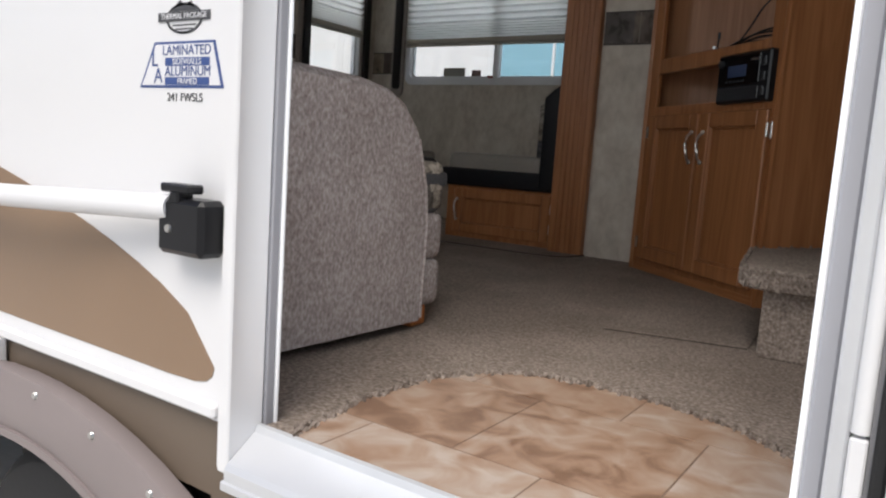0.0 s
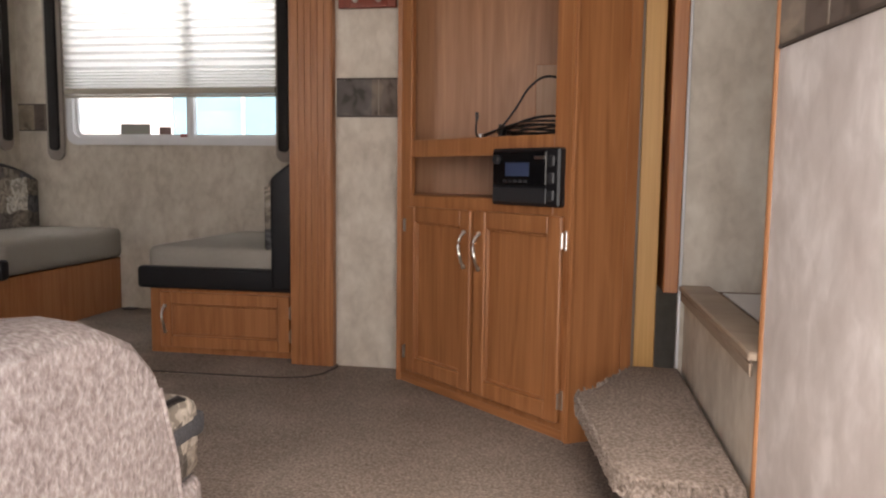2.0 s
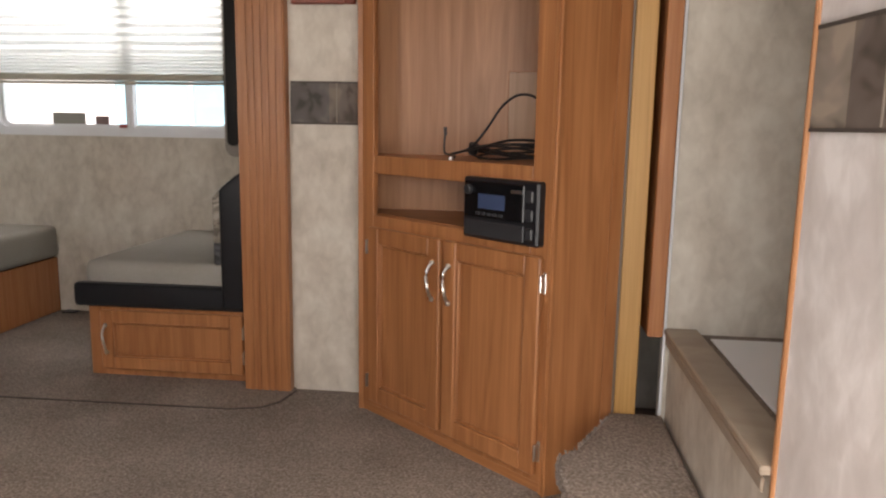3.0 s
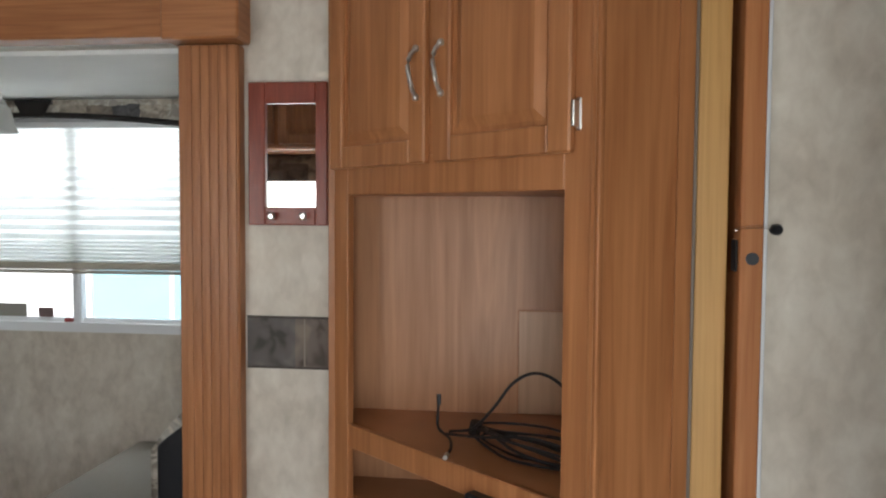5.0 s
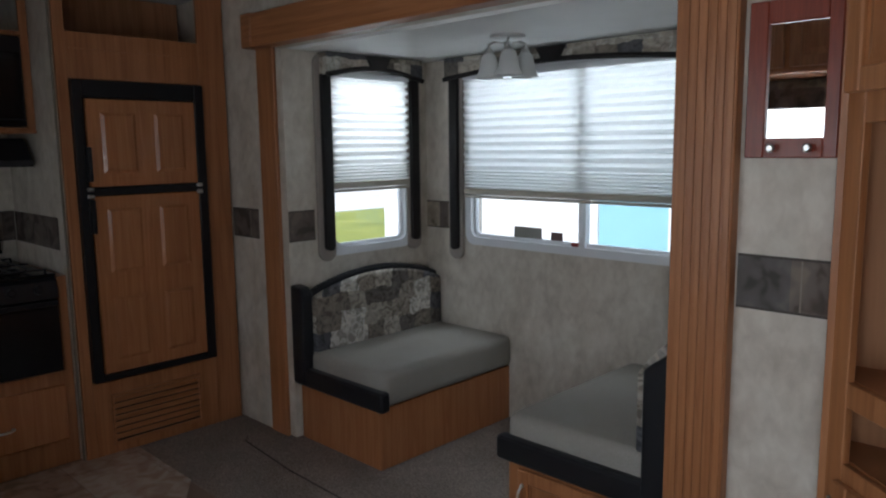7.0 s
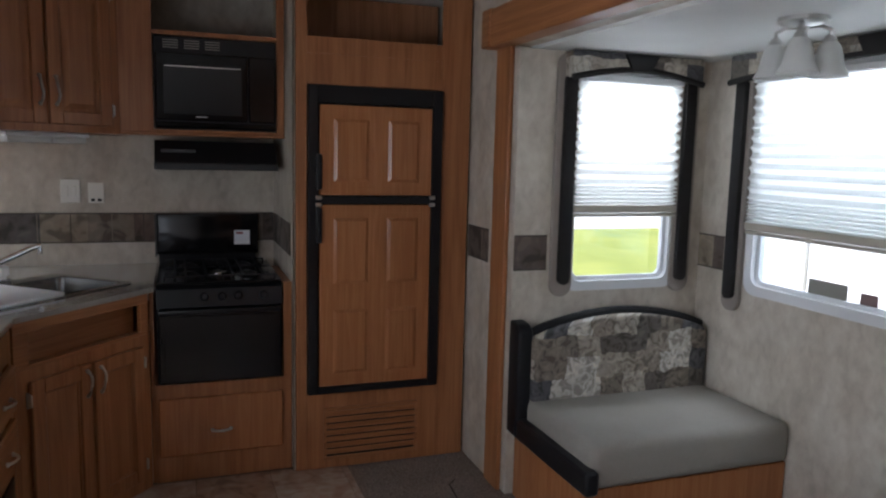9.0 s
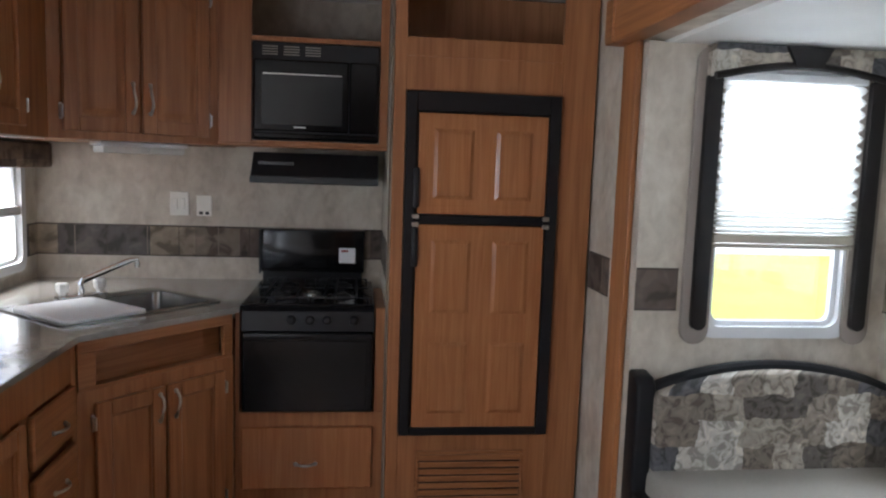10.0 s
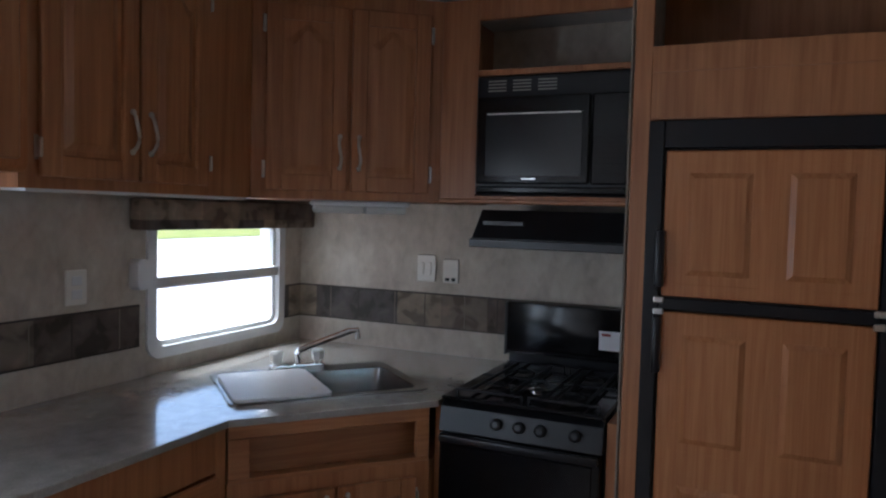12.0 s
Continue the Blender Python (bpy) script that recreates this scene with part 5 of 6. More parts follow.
# corner wall cabinet and the run along the curb-side wall
ucab = thing("corner_wall_cabinet", (-3.75, 1.8, 1.55), "oak corner wall cabinet with two arched panel doors", "cabinet")
part("body", prism([(-3.285, 1.80), (-3.69, 2.325), (-4.165, 2.325), (-4.165, Y_IN + 0.004), (-3.285, Y_IN + 0.004)], 1.555, CEIL - 0.004), oak_v, ucab)
dv = Vector((-3.69 + 3.285, 2.325 - 1.80)).normalized()
f_uc = Matrix(((dv.x, dv.y, 0, -3.285), (dv.y, -dv.x, 0, 1.80), (0, 0, 1, 0), (0, 0, 0, 1)))
panel_door(ucab, f_uc, 0.045, 0.325, 1.585, 2.22, 0.0, (0.298, 1.665, 1.775), 0.040, 0.05)
panel_door(ucab, f_uc, 0.338, 0.618, 1.585, 2.22, 0.0, (0.365, 1.665, 1.775), 0.624, 0.05)
f_st = front(-2.45, 1.80, -1, 0)
scab = thing("wall_cabinet", (-2.67, 1.6, 1.55), "oak wall cabinet with arched panel doors over the counter", "cabinet")
part("body", boxes((-3.28, -2.435, Y_IN + 0.004, 1.799, 1.555, CEIL - 0.004)), oak_v, scab)
part("light_rail", boxes((-3.27, -2.46, 1.70, 1.79, 1.548, 1.555)), white_plastic, scab, "pale underside strip")
for u0, side in ((0.035, 1), (0.342, -1)):
    u1 = u0 + (0.298 if side > 0 else 0.27)
    ph = u1 - 0.028 if side > 0 else u0 + 0.028
    panel_door(scab, f_st, u0, u1, 1.585, 2.22, 0.0, (ph, 1.665, 1.775), u0 - 0.005 if side > 0 else u1 + 0.005, 0.05)
ul = thing("under_cabinet_light", (-3.72, 1.95, 1.50), "white under-cabinet light with a ribbed lens", "light fixture")
part("housing", boxes((-0.03, 0.33, -0.20, -0.06, 1.535, 1.554), bevel=0.006, m=f_uc @ Matrix.Translation((0.24, -0.02, 0))), white_plastic, ul)
part("lens", boxes((-0.02, 0.16, -0.19, -0.07, 1.508, 1.536), bevel=0.010, seg=2, m=f_uc @ Matrix.Translation((0.24, -0.02, 0))), frosted, ul, "frosted lens", True)
part("lens", boxes((0.17, 0.32, -0.19, -0.07, 1.508, 1.536), bevel=0.010, seg=2, m=f_uc @ Matrix.Translation((0.24, -0.02, 0))), frosted, ul, "frosted lens", True)

# worktop with the sink
top = [(X_BACK + 0.003, Y_IN + 0.003), (X_BACK + 0.003, 2.452), (-3.445, 2.452), (-2.93, 2.015), (-2.31, 2.015), (-2.276, 2.006), (-2.252, 1.982), (-2.243, 1.95), (-2.243, Y_IN + 0.003)]
dc = Vector((-2.94 + 3.445, 2.015 - 2.452)).normalized()
f_dg = Matrix(((dc.x, -dc.y, 0, -3.43), (dc.y, dc.x, 0, 2.43), (0, 0, 1, 0), (0, 0, 0, 1)))
DL = math.hypot(0.505, 0.437)
wt = thing("worktop", (-3.2, 1.9, 0.865), "grey-beige laminate L-shaped worktop", "worktop")
# the slab is built round the sink's cut-out
cx, cy = -3.435, 1.99
su, sv = Vector((0.757, -0.653)), Vector((-0.653, -0.757))


def sink_pt(a, b):
    return (cx + su.x * a + sv.x * b, cy + su.y * a + sv.y * b)


SA, SB = 0.315, 0.19
hole = [sink_pt(*p) for p in ((-SA, -SB), (SA, -SB), (SA, SB), (-SA, SB))]
bm = bmesh.new()
ov = [bm.verts.new((x, y, 0.9)) for x, y in top]
hv = [bm.verts.new((x, y, 0.9)) for x, y in hole]
oe = [bm.edges.new((ov[i], ov[(i + 1) % len(ov)])) for i in range(len(ov))]
he = [bm.edges.new((hv[i], hv[(i + 1) % 4])) for i in range(4)]
bmesh.ops.triangle_fill(bm, use_beauty=True, use_dissolve=False, edges=oe + he)
r = bmesh.ops.extrude_face_region(bm, geom=list(bm.faces))
for v in r["geom"]:
    if isinstance(v, bmesh.types.BMVert):
        v.co.z = 0.878
part("slab", bm, counter_top, wt)
for p, q in zip(top[1:8], top[2:9]):
    e = front(p[0], p[1], p[0] - q[0], p[1] - q[1])
    ln = math.hypot(q[0] - p[0], q[1] - p[1])
    if p[0] > -3.5:
        part("edge_band", boxes((-ln, 0.0, 0.0, 0.003, 0.8785, 0.8985), m=e), counter_top, wt, "laminate edge band")
sf = Matrix(((su.x, -sv.x, 0, cx), (su.y, -sv.y, 0, cy), (0, 0, 1, 0), (0, 0, 0, 1)))
sink = thing("sink", (cx, cy, 0.75), "double stainless sink set in the worktop corner", "sink")
part("rim", ring(rounded(-SA - 0.025, SA + 0.025, -SB - 0.085, SB + 0.02, 0.03), rounded(-SA + 0.012, SA - 0.012, -SB + 0.012, SB - 0.012, 0.03), 0.9005, 0.906, sf), steel, sink, "", True)
for a0, a1 in ((-SA + 0.012, -0.012), (0.012, SA - 0.012)):
    bowl = bmesh.new()
    o, i = rounded(a0, a1, -SB + 0.012, SB - 0.012, 0.04), rounded(a0 + 0.02, a1 - 0.02, -SB + 0.03, SB - 0.03, 0.04)
    va = [bowl.verts.new((x, y, 0.903)) for x, y in o]
    vb = [bowl.verts.new((x, y, 0.775)) for x, y in i]
    for k in range(len(va)):
        bowl.faces.new((va[k], va[(k + 1) % len(va)], vb[(k + 1) % len(va)], vb[k]))
    bowl.faces.new(vb)
    bowl.transform(sf)
    part("bowl", bowl, steel, sink, "", True)
part("bridge", boxes((-0.014, 0.014, -SB + 0.01, SB - 0.01, 0.895, 0.904), bevel=0.003, m=sf), steel, sink)
cover = thing("sink_cover", (cx, cy, 0.905), "white board covering one sink bowl", "cutting board")
part("board", prism(rounded(0.005, SA + 0.01, -SB - 0.005, SB + 0.012, 0.03), 0.9065, 0.918, 0.003, sf), white_plastic, cover)
part("finger_hole", lathe([(0.012, 0), (0.012, 0.002)], sf @ Matrix.Translation((0.05, 0.13, 0.918)), 14), ivory_plastic, cover)
tap = thing("faucet", tuple(sf @ Vector((0.02, -SB - 0.045, 0.906))), "chrome kitchen faucet with clear acrylic knobs", "faucet")
part("base", prism(rounded(-0.09, 0.13, -SB - 0.075, -SB - 0.025, 0.022), 0.906, 0.926, 0.004, sf), chrome, tap, "", True)
part("spout", tube([sf @ Vector(p) for p in ((0.02, -SB - 0.05, 0.926), (0.02, -SB - 0.05, 0.965), (0.012, -SB - 0.045, 0.98), (-0.17, -SB - 0.005, 1.05), (-0.20, -SB, 1.055), (-0.205, -SB, 1.022))], 0.013, 12), chrome, tap, "", True)
for a in (-0.06, 0.10):
    k = part("knob", lathe([(0.012, 0), (0.014, 0.012), (0.024, 0.018), (0.026, 0.048), (0.020, 0.055)], sf @ Matrix.Translation((a, -SB - 0.05, 0.924)), 8), frosted, tap, "clear acrylic knob")

# base cabinets
sb = thing("sink_base_cabinet", (-3.4, 2.0, 0), "oak diagonal sink cabinet with a false drawer and two doors", "cabinet")
part("body", prism([(-3.43, 2.43), (-2.945, 2.0), (-2.945, Y_IN + 0.004), (-4.165, Y_IN + 0.004), (-4.165, 2.43)], 0.0, 0.70), oak_v, sb)
part("face_rail", boxes((0, DL - 0.02, -0.02, 0.0, 0.70, 0.715), (0, DL - 0.02, -0.02, 0.0, 0.835, 0.877), (0, 0.045, -0.02, 0, 0.715, 0.835), (DL - 0.085, DL - 0.02, -0.02, 0, 0.715, 0.835), bevel=0.002, m=f_dg), oak_h, sb)
part("false_drawer", boxes((0.0, DL - 0.03, -0.10, -0.085, 0.70, 0.875), m=f_dg), oak_h, sb, "recessed false drawer front")
panel_door(sb, f_dg, 0.05, 0.312, 0.06, 0.655, 0.0, (0.285, 0.53, 0.63), 0.045, flat=True)
panel_door(sb, f_dg, 0.325, 0.595, 0.06, 0.655, 0.0, (0.352, 0.53, 0.63), 0.6, flat=True)
f_db = front(-2.262, 2.0, -1, 0)
db = thing("drawer_base_cabinet", (-2.6, 1.7, 0), "oak base cabinet with stacked drawers and a dark opening", "cabinet")
part("body", boxes((-2.94, -2.262, Y_IN + 0.004, 1.98, 0.0, 0.86)), oak_v, db)
part("face_frame", boxes((0, 0.05, -0.02, 0, 0, 0.877), (0.635, 0.678, -0.02, 0, 0, 0.877), (0.05, 0.635, -0.02, 0, 0.75, 0.877), (0.05, 0.635, -0.02, 0, 0.35, 0.39), (0.255, 0.305, -0.02, 0, 0.39, 0.75), bevel=0.002, m=f_db), oak_v, db)
panel_door(db, f_db, 0.045, 0.262, 0.06, 0.745, 0.0, None, None, flat=True)
for z0, z1 in ((0.585, 0.745), (0.395, 0.555)):
    d = part("drawer_front", boxes((0.305, 0.63, 0.0, 0.02, z0, z1), bevel=0.005, m=f_db), oak_h, db)
    pull(d, f_db, (z0 + z1) / 2 - 0.01, 0.02, 0.43, 0.52, True)
part("opening", boxes((0.36, 0.63, -0.018, 0.002, 0.06, 0.34), m=f_db), black_plastic, db, "dark vent opening")
part("end_panel", boxes((-2.262, -2.250, Y_IN + 0.004, 2.0, 0, 0.877), bevel=0.002), oak_v, db)
ob = thing("outlet", (-2.25, 1.905, 0.79), "black outlet cover on the cabinet's end", "outlet")
part("cover", boxes((-2.250, -2.234, 1.885, 1.925, 0.79, 0.852), bevel=0.004), black_plastic, ob)
tagged(new("label", mesh_of("label", boxes((-2.250, -2.2485, 1.945, 1.982, 0.815, 0.848)), sticker_white)), "white paper label on the cabinet's end", "label")

# wall plates
f_bk = front(X_BACK, 0, 0, 1)
for u0, u1, z0, z1, nm, lb in ((2.01, 2.10, 1.215, 1.333, "switch_plate", "ivory double switch plate on the kitchen wall"), (2.135, 2.21, 1.215, 1.318, "outlet_plate", "ivory outlet plate on the kitchen wall")):
    p = thing(nm, (X_BACK, (u0 + u1) / 2, z0), lb, "wall plate")
    part("plate", boxes((u0, u1, 0.002, 0.010, z0, z1), bevel=0.003, m=f_bk), ivory_plastic, p)
    for k in range(2):
        a = u0 + (u1 - u0) * (0.3 + 0.4 * k)
        part("rocker" if nm == "switch_plate" else "socket", boxes((a - 0.009, a + 0.009, 0.010, 0.015, z0 + (0.03 if nm == "switch_plate" else 0.008), z0 + (0.085 if nm == "switch_plate" else 0.022)), bevel=0.002, m=f_bk), ivory_plastic if nm == "switch_plate" else black_plastic, p)
p = thing("outlet_plate", (-2.92, Y_IN, 1.2), "ivory outlet plate on the wall beside the kitchen window", "wall plate")
part("plate", boxes((-2.965, -2.885, Y_IN + 0.002, Y_IN + 0.010, 1.19, 1.305), bevel=0.003), ivory_plastic, p)
for z in (1.225, 1.27):
    part("socket", boxes((-2.945, -2.905, Y_IN + 0.010, Y_IN + 0.013, z - 0.015, z + 0.015), bevel=0.004), white_plastic, p)

# ---- outside of the trailer ----
f_ex = front(0, Y_OUT, 1, 0)
u_ex = upright(f_ex)
dfr = thing("door_1", (0.3, Y_OUT, 0), "white aluminium entry door frame, standing open", "door frame")
dfr["kind"] = "structure"
part("frame_side", boxes((-0.162, -0.136, 0.0, 0.012, -0.070, 1.95), bevel=0.003, m=f_ex), gelcoat, dfr, "white flange on the wall")
part("jamb", boxes((-0.138, -0.114, -0.040, 0.030, -0.062, 1.90), bevel=0.003, m=f_ex), gelcoat, dfr, "white side of the opening")
part("seal", boxes((-0.119, -0.110, -0.058, -0.0405, -0.01, 1.86), bevel=0.002, m=f_ex), seal_grey, dfr, "grey rubber stop")
part("seal_lip", boxes((-0.119, -0.107, -0.066, -0.0585, -0.01, 1.86), bevel=0.002, m=f_ex), gelcoat, dfr, "thin white lip")
part("frame_head", boxes((-0.150, 0.71, 0.0, 0.022, 1.86, 1.95), bevel=0.005, m=f_ex), gelcoat, dfr)
part("seal_lip", boxes((0.648, 0.655, -0.066, 0.002, 0.0, 1.86), bevel=0.002, m=f_ex), gelcoat, dfr, "thin white lip")
part("seal", boxes((0.6555, 0.674, -0.02, 0.006, 0.0, 1.86), bevel=0.003, m=f_ex), seal_grey, dfr, "grey rubber stop")
part("frame_side", boxes((0.6745, 0.6905, 0.0, 0.016, -0.045, 1.86), bevel=0.003, m=f_ex), alu, dfr, "worn white flange")
part("hinge_tube", tube([(0.6985, Y_OUT - 0.014, 0.226), (0.6985, Y_OUT - 0.014, 1.86)], 0.008, 12), gelcoat, dfr, "white door hinge", True)
part("hinge_leaf", boxes((0.691, 0.706, 0.0, 0.020, -0.045, 0.222), bevel=0.002, m=f_ex), gelcoat, dfr, "flat hinge leaf")
part("hinge_edge", boxes((0.7065, 0.7105, 0.0, 0.012, -0.045, 1.86), m=f_ex), seal_grey, dfr)
sill_line = [(0.036, -0.078), (0.036, -0.050), (0.030, -0.042), (-0.022, -0.006), (-0.026, 0.004), (-0.034, 0.005), (-0.036, -0.003), (-0.036, -0.078)]
part("sill", prism(sill_line, -0.113, 0.655, 0.0, f_ex @ Matrix(((0, 0, 1, 0), (1, 0, 0, 0), (0, 1, 0, 0), (0, 0, 0, 1)))), alu, dfr, "worn aluminium sill")
part("sill_drip", boxes((-0.118, 0.66, 0.030, 0.040, -0.083, -0.068), bevel=0.002, m=f_ex), alu, dfr)
part("step_bracket", boxes((-0.088, -0.074, 0.004, 0.022, -0.50, -0.078), bevel=0.002, m=f_ex), gelcoat, dfr, "white bracket of the folded step")
leaf = thing("entry_door", (1.05, Y_OUT - 0.03, 0), "white entry door folded open flat against the side", "door")
part("gasket", boxes((0.711, 0.7235, 0.002, 0.024, 0.0, 1.86), bevel=0.003, m=f_ex), rubber, leaf, "black rubber gasket")
part("slab", boxes((0.724, 1.42, 0.006, 0.046, 0.0, 1.86), bevel=0.006, m=f_ex), gelcoat, leaf)
solid("skirt", boxes((-4.3, -1.45, Y_OUT + 0.004, Y_OUT + 0.05, -0.50, 0.0), (-1.45, -0.19, Y_OUT + 0.004, Y_OUT + 0.05, -0.13, 0.0), (-0.19, -0.125, Y_OUT + 0.004, Y_OUT + 0.05, -0.50, 0.0), (-0.125, 0.665, Y_OUT + 0.004, Y_OUT + 0.05, -0.50, -0.079), (0.665, 4.2, Y_OUT + 0.004, Y_OUT + 0.05, -0.50, 0.0)), skirt_brown, "brown lower skirt of the trailer", "wall")
solid("trim_belt", boxes((-4.3, -0.165, Y_OUT - 0.018, Y_OUT, 0.008, 0.032), (0.79, 4.2, Y_OUT - 0.018, Y_OUT, 0.008, 0.032), bevel=0.005), gelcoat, "white belt moulding along the trailer's side", "trim")
# bronze swoosh
n = 16
curve_up = [(-0.185 + (-1.3 + 0.185) * (k / n), 0.085 + 0.36 * (k / n) ** 0.55) for k in range(n + 1)]
curve_dn = [(-1.3, 0.06), (-0.6, 0.055), (-0.30, 0.052), (-0.23, 0.054), (-0.203, 0.060), (-0.190, 0.070)]
solid("decal_swoosh", prism(curve_up + curve_dn, 0.0, 0.0015, 0, u_ex), decal_brown, "bronze swoosh decal on the white side", "decal")
# grab handle
gh = thing("grab_handle", (-0.24, Y_OUT, 0.26), "white folding grab rail in a black bracket", "grab handle")
part("bracket", boxes((-0.272, -0.165, 0.0, 0.05, 0.265, 0.352), bevel=0.008, m=f_ex), black_plastic, gh)
part("clip", join(boxes((-0.265, -0.195, 0.02, 0.05, 0.36, 0.374), (-0.242, -0.22, 0.02, 0.05, 0.343, 0.363), bevel=0.003, m=f_ex)), black_plastic, gh)
part("bolt", lathe([(0.007, 0), (0.006, 0.004)], u_ex @ pose(-0.24, 0.305, 0.05), 12), silver, gh)
part("rail", tube([(-0.25, Y_OUT - 0.035, 0.335), (-0.50, Y_OUT - 0.06, 0.325), (-0.70, Y_OUT - 0.085, 0.318), (-0.9, Y_OUT - 0.085, 0.33), (-1.6, Y_OUT - 0.085, 0.36), (-1.64, Y_OUT - 0.03, 0.36)], 0.021, 12), gelcoat, gh, "white tubular rail", True)


def lettering(parent, text, x, z, size, material, out):
    """Letters lying on the outside wall."""
    cu = bpy.data.curves.new("lettering", "FONT")
    cu.body, cu.size, cu.extrude, cu.align_x = text, size, 0.0003, "CENTER"
    ob = new("lettering", cu)
    cu.materials.append(material)
    ob.parent = parent
    ob.matrix_parent_inverse = BASE[parent.name].inverted()
    ob.matrix_basis = pose(x, Y_OUT - out, z, 90)
    return ob


st = thing("sticker", (-0.29, Y_OUT, 0.52), "blue and white sticker about laminated aluminium side walls", "sticker")
tz0, tz1 = 0.522, 0.594
part("ground", prism([(-0.393, tz0), (-0.182, tz0), (-0.205, tz1), (-0.355, tz1)], 0.0, 0.001, 0, u_ex), ink_blue, st, "blue trapezoid")
part("field", prism([(-0.386, tz0 + 0.004), (-0.189, tz0 + 0.004), (-0.209, tz1 - 0.004), (-0.351, tz1 - 0.004)], 0.001, 0.0016, 0, u_ex), sticker_white, st, "white field")
for z0, z1 in ((tz0 + 0.0045, tz0 + 0.0165), (tz0 + 0.034, tz0 + 0.047)):
    part("bar", boxes((-0.325, -0.215, 0.0016, 0.002, z0, z1), m=f_ex), ink_blue, st)
lettering(st, "LAMINATED", -0.272, tz1 - 0.021, 0.022, ink_blue, 0.0022)
lettering(st, "SIDEWALLS", -0.27, tz0 + 0.036, 0.014, sticker_white, 0.0024)
lettering(st, "ALUMINUM", -0.268, tz0 + 0.0185, 0.022, ink_blue, 0.0022)
lettering(st, "FRAMED", -0.268, tz0 + 0.006, 0.013, sticker_white, 0.0024)
lettering(st, "L", -0.352, tz0 + 0.034, 0.038, ink_blue, 0.0022)
lettering(st, "A", -0.342, tz0 + 0.008, 0.034, ink_blue, 0.0022)
md = thing("model_lettering", (-0.27, Y_OUT, 0.5), "grey model letters stuck on the white side", "lettering")
lettering(md, "241 FWSLS", -0.275, 0.501, 0.019, ink_dark, 0.001)
em = thing("emblem", (-0.28, Y_OUT, 0.60), "grey oval emblem sticker with a banner", "sticker")
def oval(rx, rz, n=28):
    return [(-0.281 + rx * math.cos(k * math.tau / n), 0.629 + rz * math.sin(k * math.tau / n)) for k in range(n)]
part("oval", ring(oval(0.045, 0.024), oval(0.040, 0.020), 0.0, 0.001, u_ex), ink_dark, em)
part("banner", boxes((-0.345, -0.217, 0.001, 0.002, 0.625, 0.639), m=f_ex), ink_dark, em)
lettering(em, "THERMAL PACKAGE", -0.281, 0.6285, 0.0125, sticker_white, 0.0024)
part("peak", prism([(-0.315, 0.640), (-0.25, 0.640), (-0.265, 0.655), (-0.280, 0.650), (-0.292, 0.657)], 0.0, 0.001, 0, u_ex), ink_dark, em)
for k in range(3):
    part("wave", boxes((-0.310 + 0.008 * k, -0.252 - 0.008 * k, 0.0, 0.001, 0.618 - 0.006 * k, 0.620 - 0.006 * k), m=f_ex), ink_dark, em)
# wheel arch
wx, wz = -0.72, -0.44


def arc_pts(rx, rz, n=26):
    return [(wx + rx * math.cos(math.pi * k / n), wz + rz * math.sin(math.pi * k / n)) for k in range(n + 1)]


fn = thing("wheel_fender", (wx, Y_OUT, wz), "taupe plastic wheel arch flare with screws", "fender")
part("flare", prism(arc_pts(0.735, 0.405) + arc_pts(0.50, 0.28)[::-1], 0.0, 0.045, 0.014, u_ex), fender, fn, "", True)
part("inner_lip", prism(arc_pts(0.505, 0.285) + arc_pts(0.488, 0.268)[::-1], -0.06, 0.05, 0.0, u_ex), fender, fn)
for a in range(20, 165, 16):
    c = (wx + 0.71 * math.cos(radians(a)), wz + 0.38 * math.sin(radians(a)))
    part("screw", lathe([(0.008, 0), (0.006, 0.004)], u_ex @ pose(*c, 0.045), 10), silver, fn)
whl = thing("wheel", (wx, Y_OUT + 0.12, GROUND), "black rubber trailer wheel in the arch", "wheel")
wm = pose(wx, Y_OUT + 0.14, GROUND + 0.36, 90)
part("tyre", lathe([(0.20, -0.10), (0.33, -0.10), (0.36, -0.07), (0.36, 0.07), (0.33, 0.10), (0.20, 0.10)], wm, 36), rubber, whl, "", True)
part("rim", lathe([(0.205, -0.08), (0.20, 0.08), (0.17, 0.06), (0.06, 0.04), (0.05, 0.09)], wm, 30), steel, whl, "", True)
solid("wheel_well", boxes((-1.5, -0.10, Y_OUT + 0.35, Y_OUT + 0.40, GROUND, -0.12)), rubber, "dark inner wall of the wheel well", "wall")
solid("roof", boxes((-4.32, 4.2, Y_OUT, 4.0, 2.45, 2.52)), gelcoat, "white roof of the trailer", "roof")
solid("wall_front_outside", boxes((4.15, 4.2, Y_OUT + 0.05, 4.0, 0, 2.45)), gelcoat, "white front end of the trailer", "wall")
solid("wall_back_outside", boxes((-4.32, -4.28, Y_OUT + 0.05, 4.0, 0, 2.45)), gelcoat, "white rear end of the trailer", "wall")
gb = thing("corner_post", (-0.87, Y_OUT, -0.03), "white latch post under the belt moulding", "latch")
part("post", boxes((-0.875, -0.845, 0.0, 0.03, -0.055, 0.005), bevel=0.004, m=f_ex), gelcoat, gb)

